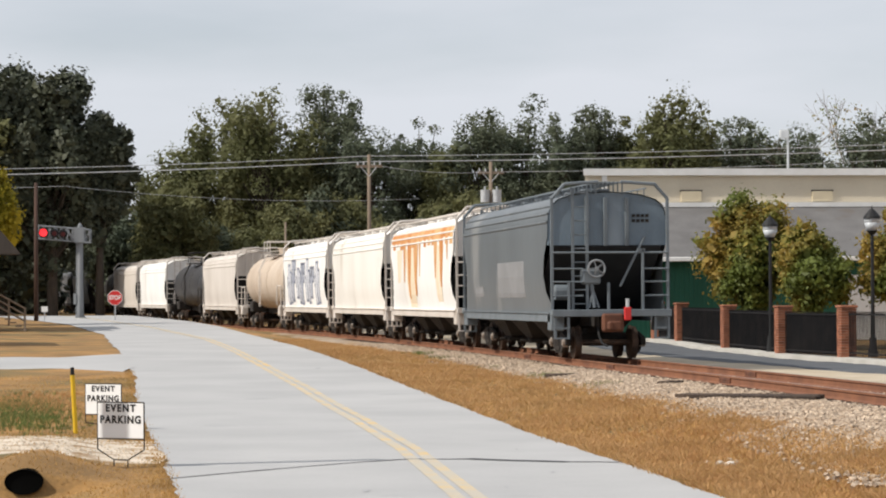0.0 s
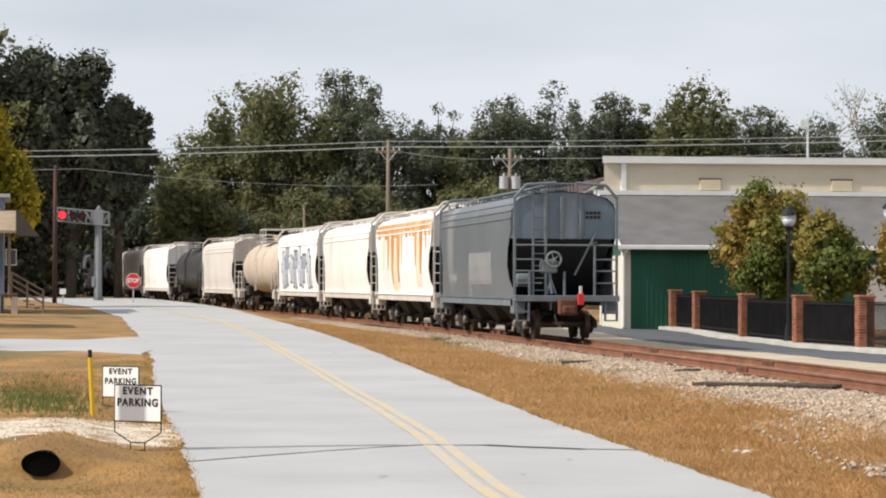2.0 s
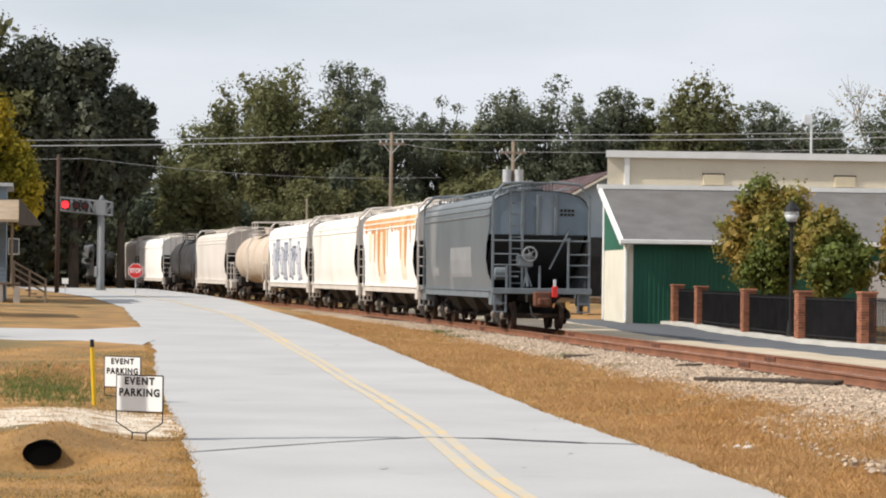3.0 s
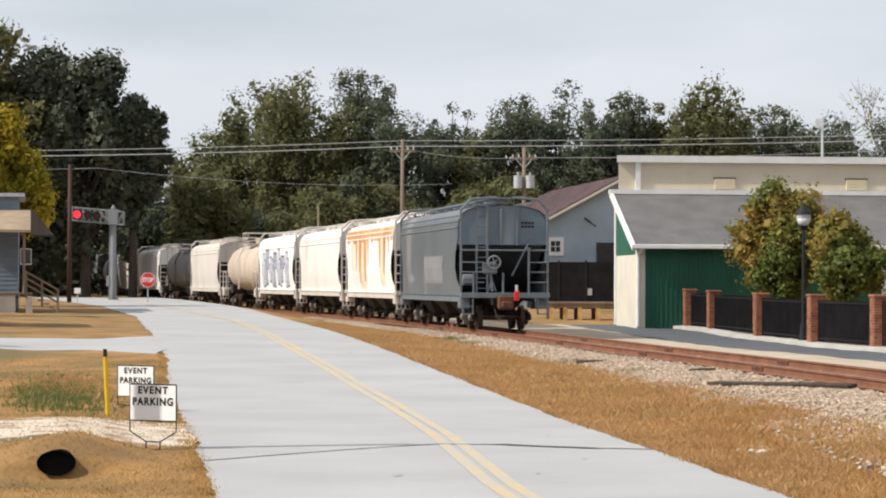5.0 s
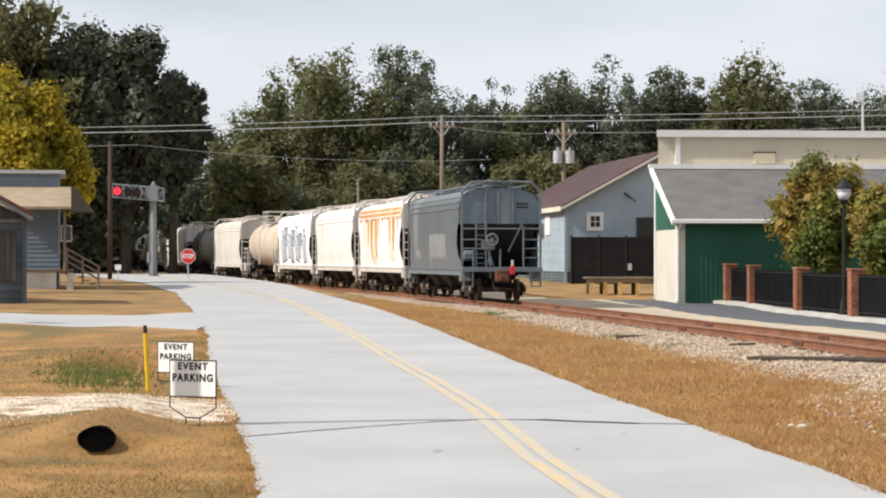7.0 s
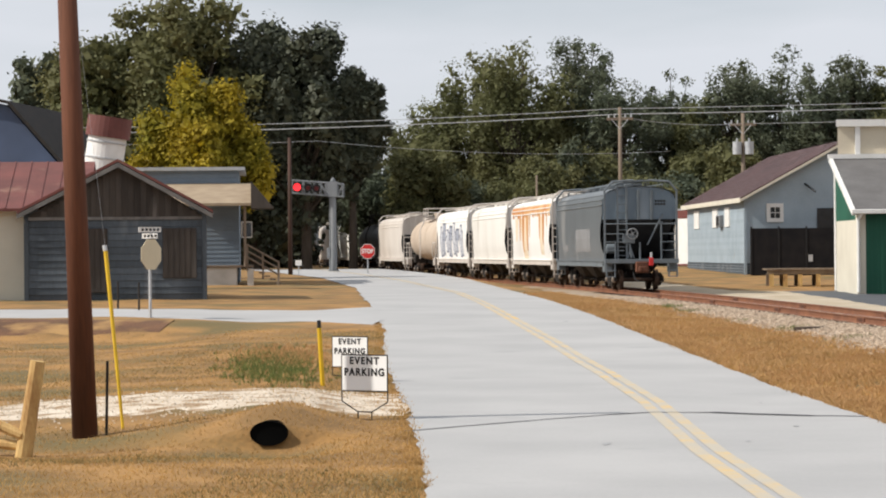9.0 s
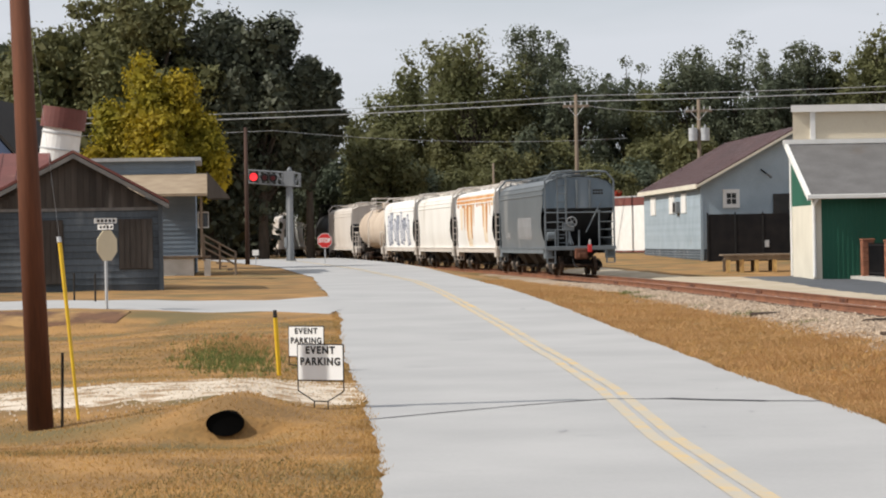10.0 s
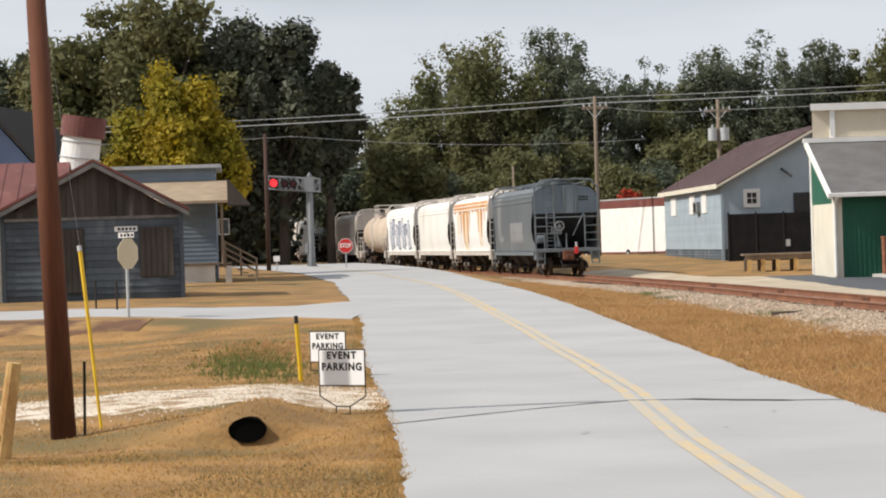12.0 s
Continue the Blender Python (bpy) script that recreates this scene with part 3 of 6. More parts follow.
def hose_mesh(bm):
    p = [(0.35, 0.1, 0.85), (0.36, 0.3, 0.62), (0.3, 0.42, 0.42), (0.18, 0.5, 0.36)]
    for a, b in zip(p, p[1:]):
        rod(bm, a, b, 0.03, seg=7)


END = 7.75         # half length of a car's frame
SECT = [(1.50, 1.18), (1.50, 1.42), (1.565, 1.75), (1.60, 2.2), (1.60, 2.7), (1.60, 3.2), (1.595, 3.6), (1.56, 3.86), (1.47, 4.05), (1.30, 4.19),
        (0.95, 4.30), (0.5, 4.36), (0.0, 4.38)]


def y_end(z):
    """How far the side sheet reaches towards the car's end, by height."""
    if z > 3.15:
        return 7.15
    if z < 1.45:
        return 7.2
    u = (z - 1.45) / 1.7
    return 7.15 - 0.62 * math.sin(math.pi * u) ** 0.8


def shell_mesh(bm):
    ring = [(-x, z) for x, z in SECT] + [(x, z) for x, z in reversed(SECT[:-1])]
    st = [-1, -0.97, -0.66, -0.33, 0, 0.33, 0.66, 0.97, 1]
    rows = [[bm.verts.new((x, k * y_end(z), z)) for x, z in ring] for k in st]
    for a, b in zip(rows, rows[1:]):
        for i in range(len(ring) - 1):
            bm.faces.new((a[i], a[i + 1], b[i + 1], b[i]))
    bmesh.ops.recalc_face_normals(bm, faces=bm.faces[:])


def roof_rib_mesh(bm):
    """A lengthwise bead under the eave."""
    rod(bm, (0, -7.1, 0), (0, 7.1, 0), 0.035, seg=6)


def end_panel_mesh(bm):
    half = [(1.57, 2.98), (1.585, 3.4), (1.575, 3.68), (1.53, 3.88), (1.44, 4.04), (1.27, 4.17), (0.92, 4.28), (0.5, 4.34)]
    pts = half + [(0, 4.36)] + [(-x, z) for x, z in reversed(half)]
    prism(bm, pts, 1, 7.02, 7.10)


def end_rib_mesh(bm):
    box(bm, -0.05, 0.05, 7.10, 7.20, 2.96, 4.22, 0.01)


def slope_mesh(bm):
    prism(bm, [(7.05, 3.0), (7.05, 2.94), (4.3, 1.15), (4.2, 1.2)], 0, -1.46, 1.46)


def under_mesh(bm):
    box(bm, -0.28, 0.28, -7.4, 7.4, 0.85, 1.15)


def bay_mesh(bm):
    a = [bm.verts.new((sx * 1.36, sy * 1.75, 1.3)) for sx, sy in ((-1, -1), (1, -1), (1, 1), (-1, 1))]
    b = [bm.verts.new((sx * 0.75, sy * 0.4, 0.42)) for sx, sy in ((-1, -1), (1, -1), (1, 1), (-1, 1))]
    bm.faces.new(list(reversed(b)))
    for i in range(4):
        bm.faces.new((a[i], a[(i + 1) % 4], b[(i + 1) % 4], b[i]))
    box(bm, -0.85, 0.85, -0.5, 0.5, 0.32, 0.44, 0.02)
    rod(bm, (-1.05, 0, 0.38), (1.05, 0, 0.38), 0.045)
    bmesh.ops.recalc_face_normals(bm, faces=bm.faces[:])


def sill_mesh(bm):
    box(bm, 1.44, 1.56, -7.3, 7.3, 0.98, 1.20, 0.01)
    box(bm, 1.42, 1.60, -7.3, 7.3, 1.195, 1.225)


def walkway_mesh(bm):
    for x in np.arange(-0.33, 0.34, 0.11):
        box(bm, x - 0.02, x + 0.02, -7.5, 7.5, 4.60, 4.63)
    for y in np.arange(-7.4, 7.5, 0.55):
        box(bm, -0.36, 0.36, y - 0.02, y + 0.02, 4.58, 4.60)
        for sx in (-0.35, 0.35):
            box(bm, sx - 0.015, sx + 0.015, y - 0.02, y + 0.02, 4.28, 4.6)
    for sx in (-1.0, 1.0):
        for y in np.arange(-7.1, 7.2, 0.78):
            box(bm, sx - 0.012, sx + 0.012, y - 0.012, y + 0.012, 4.12, 4.46)
        box(bm, sx - 0.02, sx + 0.02, -7.3, 7.3, 4.44, 4.475)


def hatch_mesh(bm):
    rod(bm, (0, 0, 4.30), (0, 0, 4.46), 0.40, seg=18)
    rod(bm, (0, 0, 4.46), (0, 0, 4.51), 0.43, 0.36, seg=18)


def post_mesh(bm):
    """One corner post that bends in over the roof."""
    box(bm, 1.50, 1.57, 7.42, 7.50, 1.2, 4.20)
    rod(bm, (1.535, 7.47, 4.18), (1.20, 7.47, 4.56), 0.045, seg=6)
    rod(bm, (1.20, 7.47, 4.56), (0.30, 7.47, 4.62), 0.045, seg=6)


def platform_mesh(bm):
    box(bm, -1.57, 1.57, 7.25, 7.72, 1.16, 1.30, 0.01)
    box(bm, -1.57, 1.57, 7.66, 7.74, 1.12, 1.30, 0.01)
    for x in (-1.5, -1.15, 1.15, 1.5):
        box(bm, x - 0.03, x + 0.03, 7.62, 7.70, 0.55, 1.1)
    for sx in (-1.32, 1.32):
        for z in (0.56, 0.82):
            box(bm, sx - 0.2, sx + 0.2, 7.60, 7.72, z - 0.02, z + 0.02)
    box(bm, -1.56, -1.2, 6.9, 7.4, 0.75, 1.2, 0.03)
    box(bm, 1.2, 1.56, 6.9, 7.4, 0.75, 1.2, 0.03)


def rails_mesh(bm):
    """Cross rails and stanchions of the end platform."""
    for z in (2.78,):
        rod(bm, (-1.54, 7.5, z), (1.54, 7.5, z), 0.028, seg=6)
    for x0, x1 in ((-1.54, -0.72), (0.85, 1.54)):
        for z in (1.66, 2.02, 2.36):
            rod(bm, (x0, 7.5, z), (x1, 7.5, z), 0.022, seg=6)
    for x in (-1.1, -0.05, 0.86):
        box(bm, x - 0.03, x + 0.03, 7.46, 7.54, 1.3, 2.0 if x < 0.5 else 2.86)
    box(bm, 0.72, 0.92, 7.46, 7.54, 2.80, 2.88)


def ladder_mesh(bm):
    for x in (-0.98, -0.60):
        box(bm, x - 0.035, x + 0.035, 7.40, 7.46, 1.2, 4.42)
    for z in np.arange(1.45, 4.4, 0.36):
        rod(bm, (-0.98, 7.43, z), (-0.60, 7.43, z), 0.018, seg=6)


def brake_wheel_mesh(bm):
    bmesh.ops.create_cone(bm, cap_ends=True, segments=10, radius1=0.05, radius2=0.05, depth=0.12, matrix=pose(0, 0, 0, 90))
    n = 20
    for i in range(n):
        a, b = 2 * math.pi * i / n, 2 * math.pi * (i + 1) / n
        rod(bm, (0.22 * math.cos(a), 0, 0.22 * math.sin(a)), (0.22 * math.cos(b), 0, 0.22 * math.sin(b)), 0.03, seg=6)
    for i in range(5):
        a = 2 * math.pi * i / 5
        rod(bm, (0, 0, 0), (0.22 * math.cos(a), -0.02, 0.22 * math.sin(a)), 0.022, seg=5)


def gear_mesh(bm):
    box(bm, -0.75, -0.25, 7.2, 7.5, 1.95, 2.35, 0.05)


def chain_mesh(bm):
    rod(bm, (-0.5, 7.4, 2.1), (-0.42, 7.45, 1.35), 0.05)
    rod(bm, (-0.44, 7.42, 1.9), (-0.55, 7.45, 1.35), 0.03)
    rod(bm, (-0.48, 7.42, 1.9), (-0.30, 7.45, 1.35), 0.03)


def diagonal_mesh(bm):
    rod(bm, (0.3, 7.3, 1.9), (1.0, 7.1, 3.2), 0.035)


def cylinder_mesh(bm):
    rod(bm, (-1.4, 7.1, 1.75), (-1.05, 7.1, 1.75), 0.2, seg=14)
    rod(bm, (-1.42, 7.1, 1.75), (-1.40, 7.1, 1.75), 0.12, seg=12)


def hopper(paint, trim, label, spin=False, detail=False, panel=None):
    car = empty("hopper_car", Matrix(), label, "freight car", "cars of the train")
    nm = paint.name
    shared("body_shell", "shell" + nm, shell_mesh, paint, car, smooth=True)
    for x, z in ((1.565, 3.80), (1.49, 4.00), (1.595, 3.58)):
        for sx in (-1, 1):
            shared("roof_bead", "bead" + nm, roof_rib_mesh, paint, car, pose(sx * x, 0, z))
    for k in (0, 180):
        t = pose(0, 0, 0, 0, 0, k)
        shared("end_panel", "endp" + (panel or paint).name, end_panel_mesh, panel or paint, car, t)
        for x in (-0.52, 0.05, 0.55):
            shared("end_rib", "endrib" + trim.name, end_rib_mesh, trim, car, t @ pose(x, 0, 0))
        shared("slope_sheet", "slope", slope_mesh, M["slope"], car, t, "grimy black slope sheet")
        shared("end_platform", "platf" + trim.name, platform_mesh, trim, car, t)
        for sx in (1, -1):
            shared("corner_post", "post%d" % sx + trim.name, (lambda bm, sx=sx: (post_mesh(bm), bmesh.ops.scale(bm, vec=(sx, 1, 1), verts=bm.verts[:]))), trim, car, t)
        shared("coupler", "coupler", coupler_mesh, M["rust_box"], car, t @ pose(0, END - 0.55, 0), "rusty knuckle coupler")
        shared("air_hose", "hose", hose_mesh, M["black"], car, t @ pose(0, END - 0.3, 0))
        if k == 180 or detail:
            shared("end_railing", "erails" + trim.name, rails_mesh, trim, car, t @ Matrix.Diagonal((1 if k == 0 else -1, 1, 1, 1)))
            shared("end_ladder", "eladder" + trim.name, ladder_mesh, trim, car, t @ pose(0, 0, 0) if k == 0 else t @ pose(1.58, 0, 0))
    shared("center_sill", "under", under_mesh, M["black_steel"], car)
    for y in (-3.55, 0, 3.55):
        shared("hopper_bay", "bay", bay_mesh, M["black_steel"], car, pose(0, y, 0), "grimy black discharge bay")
    for k in (0, 180):
        shared("side_sill", "sill" + trim.name, sill_mesh, trim, car, pose(0, 0, 0, 0, 0, k))
    shared("roof_walkway", "walk" + trim.name, walkway_mesh, trim, car)
    for y in (-5.6, -3.4, -1.2, 1.2, 3.4, 5.6):
        shared("roof_hatch", "hatch" + nm, hatch_mesh, paint, car, pose(0, y, 0))
    for y in (-5.75, 5.75):
        truck(car, y, spin)
    return car


def side_point(y, z, lift):
    """A place on the left side sheet (the one that faces the road)."""
    for (x0, z0), (x1, z1) in zip(SECT, SECT[1:]):
        if z0 <= z <= z1:
            return (-(x0 + (x1 - x0) * (z - z0) / (z1 - z0)) - lift, y, z)
    return (-1.61 - lift, y, z)


def side_patch(bm, y0, y1, z0, z1, lift=0.006, top=None, cols=3):
    """A thin painted field that follows the side sheet's curve; top gives another pair of y at z1."""
    zs = sorted({z0, z1, *[z for _, z in SECT if z0 < z < z1]})
    ta, tb = top or (y0, y1)
    rows = []
    for z in zs:
        u = (z - z0) / (z1 - z0)
        a, b = y0 + (ta - y0) * u, y1 + (tb - y1) * u
        rows.append([bm.verts.new(side_point(a + (b - a) * i / cols, z, lift)) for i in range(cols + 1)])
    for r, q in zip(rows, rows[1:]):
        for i in range(cols):
            bm.faces.new((r[i], q[i], q[i + 1], r[i + 1]))
    return bm


def tank_car(paint, trim, label, spin=False):
    car = empty("tank_car", Matrix(), label, "freight car", "cars of the train")

    def tank_mesh(bm):
        n, rows = 32, []
        prof = [(-6.95, 0.15), (-6.9, 0.55), (-6.72, 0.95), (-6.45, 1.25), (-6.1, 1.42), (-5.7, 1.46), (-2, 1.46), (2, 1.46), (5.7, 1.46), (6.1, 1.42), (6.45, 1.25), (6.72, 0.95), (6.9, 0.55), (6.95, 0.15)]
        for y, r in prof:
            rows.append([bm.verts.new((r * math.cos(2 * math.pi * i / n), y, 2.55 + r * math.sin(2 * math.pi * i / n))) for i in range(n)])
        for a, b in zip(rows, rows[1:]):
            for i in range(n):
                bm.faces.new((a[i], a[(i + 1) % n], b[(i + 1) % n], b[i]))
        bm.faces.new(rows[0])
        bm.faces.new(rows[-1])
        bmesh.ops.recalc_face_normals(bm, faces=bm.faces[:])
    nm = paint.name
    shared("tank", "tank" + nm, tank_mesh, paint, car, smooth=True)
    for y in (-5.6, -1.9, 1.9, 5.6):
        shared("weld_band", "band" + nm, lambda bm: rod(bm, (0, -0.05, 2.55), (0, 0.05, 2.55), 1.475, seg=32), paint, car, pose(0, y, 0))
    shared("sill", "tsill", lambda bm: (box(bm, -0.3, 0.3, -7.6, 7.6, 0.85, 1.15), box(bm, -1.2, 1.2, -6.3, -5.2, 0.9, 1.5, 0.05), box(bm, -1.2, 1.2, 5.2, 6.3, 0.9, 1.5, 0.05)), M["black_steel"], car)
    shared("manway", "manway" + nm, lambda bm: (rod(bm, (0, 0, 3.95), (0, 0, 4.35), 0.45, seg=20), rod(bm, (0, 0, 4.35), (0, 0, 4.42), 0.5, seg=20)), paint, car)

    def plat(bm):
        box(bm, -1.1, 1.1, -1.1, 1.1, 4.0, 4.05)
        for x in (-1.1, 1.1):
            for y in (-1.1, 0, 1.1):
                rod(bm, (x, y, 4.0), (x, y, 4.75), 0.025, seg=6)
            for z in (4.4, 4.75):
                rod(bm, (x, -1.1, z), (x, 1.1, z), 0.025, seg=6)
        for y in (-1.1, 1.1):
            rod(bm, (-1.1, y, 4.75), (1.1, y, 4.75), 0.025, seg=6)
        for y in (-0.25, 0.25):
            rod(bm, (-1.52, y, 1.2), (-1.52, y, 3.2), 0.025, seg=6)
            rod(bm, (-1.52, y, 3.2), (-1.1, y, 4.05), 0.025, seg=6)
        for z in np.arange(1.4, 3.3, 0.35):
            rod(bm, (-1.52, -0.25, z), (-1.52, 0.25, z), 0.018, seg=5)
    shared("top_platform", "tplat" + trim.name, plat, trim, car, None, "steel platform with railing")
    for k in (0, 180):
        t = pose(0, 0, 0, 0, 0, k)
        shared("end_platform", "platf" + trim.name, platform_mesh, trim, car, t)
        shared("coupler", "coupler", coupler_mesh, M["rust_box"], car, t @ pose(0, END - 0.55, 0))
        for x in (-1.5, 1.5):
            shared("hand_rail", "hrail" + trim.name, lambda bm: (rod(bm, (0, 7.6, 1.3), (0, 7.6, 2.3), 0.03, seg=6), rod(bm, (0, 7.6, 2.3), (0, 6.2, 2.3), 0.03, seg=6), rod(bm, (0, 6.2, 2.3), (0, 6.2, 1.3), 0.03, seg=6)), trim, car, t @ pose(x, 0, 0))
    for y in (-5.75, 5.75):
        truck(car, y, spin)
    return car


def build_train():
    cars = []
    last = hopper(M["grey_car"], M["grey_trim"], "weathered blue-grey covered hopper car at the train's end", True, True, M["grey_panel"])
    rear = pose(0, 0, 0, 0, 0, 180)
    bw = shared("brake_wheel", "bwheel", brake_wheel_mesh, M["galv_dull"], last, rear @ pose(0.38, 7.58, 2.36), "round steel hand brake wheel")
    for nm, mk in (("brake_housing", gear_mesh), ("brake_chain", chain_mesh), ("diagonal_brace", diagonal_mesh), ("air_cylinder", cylinder_mesh)):
        shared(nm, nm, mk, M["grey_trim"], last, rear @ Matrix.Diagonal((-1, 1, 1, 1)))
    bm = nb()
    box(bm, -0.09, 0.09, 7.95, 8.06, 1.02, 1.36, 0.02)
    part("marker_lamp", bm, M["red"], last, "red end-of-train marker").matrix_basis = rear @ pose(-0.34, 0, 0)
    bm = nb()
    rod(bm, (0, 8.0, 1.36), (0, 8.0, 1.58), 0.05)
    part("marker_top", bm, M["galv"], last).matrix_basis = rear @ pose(-0.34, 0, 0)
    bm = nb()
    box(bm, -0.28, 0.28, 7.72, 7.95, 0.72, 1.2, 0.05)
    part("draft_box", bm, M["rust_box"], last, "rusty brown draft gear box").matrix_basis = rear @ pose(0.02, 0, 0)
    bm = nb()
    side_patch(bm, -3.7, 0.7, 1.62, 2.62, 0.006)
    part("repaint_patch", bm, M["patch"], last, "pale grey repainted patch")
    for k, (y0, y1) in enumerate(((3.4, 4.9),)):
        bm = nb()
        side_patch(bm, y0, y1, 1.65, 1.95, 0.006)
        part("lettering_bar", bm, M["patch"], last, "illegible pale lettering")
    for z in (3.62, 3.75):
        bm = nb()
        for x in np.arange(0.68, 1.15, 0.12):
            box(bm, -x - 0.045, -x + 0.045, -7.115, -7.10, z - 0.04, z + 0.04)
        ob = part("lettering_bar", bm, M["black_steel"], last)
        ob.matrix_basis = pose(1.75, 0, 0)
    cars.append(last)

    rust = hopper(M["white_car"], M["pale_car"], "white covered hopper car streaked with orange rust", True)
    rng = random.Random(4)
    for y in np.arange(-6.7, 6.9, 0.92):
        w = rng.uniform(0.24, 0.40)
        bm = side_patch(nb(), y - w, y + w, 3.5 + rng.uniform(-0.12, 0.12), 4.04, 0.008)
        part("rust_stain", bm, M["rust_streak"], rust, "orange rust below the eave")
    bm = side_patch(nb(), -7.0, 7.0, 3.66, 4.05, 0.005)
    part("rust_band", bm, M["rust_streak"], rust, "orange rust along the eave")
    for y, w, z0 in ((-4.7, 0.45, 2.0), (-3.5, 0.40, 2.3), (0.9, 0.55, 1.7), (2.4, 0.50, 1.6), (3.6, 0.32, 2.2), (0.0, 0.22, 2.4), (-5.9, 0.22, 2.9)):
        bm = side_patch(nb(), y - w * 0.3, y + w * 0.3, z0, 3.7, 0.009, (y - w, y + w))
        part("rust_run", bm, M["rust_streak"], rust, "long orange rust run")
    for y, w, z0 in ((-4.2, 1.0, 1.5), (1.9, 1.5, 1.3), (4.9, 0.6, 2.2)):
        bm = side_patch(nb(), y - w * 0.5, y + w * 0.5, z0, 3.4, 0.005, (y - w, y + w))
        part("rust_wash", bm, M["rust_wash"], rust, "thin rust wash")
    cars.append(rust)

    cars.append(hopper(M["cream_car"], M["pale_car"], "cream-white covered hopper car with curved sides", True))

    tag = hopper(M["white_car"], M["pale_car"], "white covered hopper car with large spray-painted graffiti", True)
    rng = random.Random(8)
    for k in range(7):
        y = 5.2 - k * 1.55
        for nm, mt, dw, dz, lf in (("graffiti_outline", "graffiti_dark", 0.14, 0.12, 0.006), ("graffiti_fill", "graffiti" if k % 2 else "graffiti_light", 0.0, 0.0, 0.012)):
            bm = nb()
            hgt = 3.25 + 0.25 * math.sin(k * 2.1)
            side_patch(bm, y - 0.25 - dw, y + 0.25 + dw, 1.45 + 0.15 * (k % 3) - dz, hgt + dz, lf, (y - 0.55 - dw, y - 0.02 + dw))
            side_patch(bm, y - 0.75 - dw, y + 0.3 + dw, 2.3 + 0.2 * (k % 2) - dz, 2.62 + 0.2 * (k % 2) + dz, lf)
            if k % 2:
                side_patch(bm, y - 0.9 - dw, y + 0.3 + dw, hgt - 0.35 - dz, hgt + dz, lf)
            else:
                side_patch(bm, y - 0.95 - dw, y - 0.55 + dw, 1.5 - dz, 2.9 + dz, lf)
            part(nm, bm, M[mt], tag, "blue-grey spray-painted letters" if dw == 0 else "")
    cars.append(tag)
    cars.append(tank_car(M["tan_tank"], M["pale_car"], "tan tank car with stains and a railed top platform", True))
    cars.append(hopper(M["pale_car"], M["pale_car"], "pale grey covered hopper car"))
    cars.append(tank_car(M["black_tank"], M["black_steel"], "black tank car in the row of cars"))
    cars.append(hopper(M["white_car"], M["pale_car"], "white covered hopper car far along the train"))
    cars.append(hopper(M["pale_car"], M["pale_car"], "pale covered hopper car near the crossing"))
    cars.append(tank_car(M["black_tank"], M["black_steel"], "black tank car under the dark trees"))
    # the dark colour of these far cars carries the trees' shade
    cars.append(hopper(M["dark_car"], M["black_steel"], "dark grey covered hopper car under the trees"))
    cars.append(hopper(M["dark_car"], M["black_steel"], "dark grey covered hopper car under the trees"))
    return cars


CARS = build_train()

# ---- buildings ----
def structure_box(name, parent, material, x0, x1, y0, y1, z0, z1, label="", bevel=0.0):
    return part(name, box(nb(), x0, x1, y0, y1, z0, z1, bevel), material, parent, label)


def boards(parent, material, x0, x1, y, z0, z1, step, depth=0.03, name="board", cut=None):
    """Lapped boards on a wall that faces -y; cut(z) gives the span at that height."""
    z = z0
    while z < z1 - 0.02:
        a, b = (x0, x1) if cut is None else cut(z + step / 2)
        if b - a > 0.1:
            bm = nb()
            prism(bm, [(y, z), (y - depth, z + 0.004), (y - 0.006, z + step - 0.006), (y, z + step - 0.006)], 0, a, b)
            part(name, bm, material, parent)
        z += step


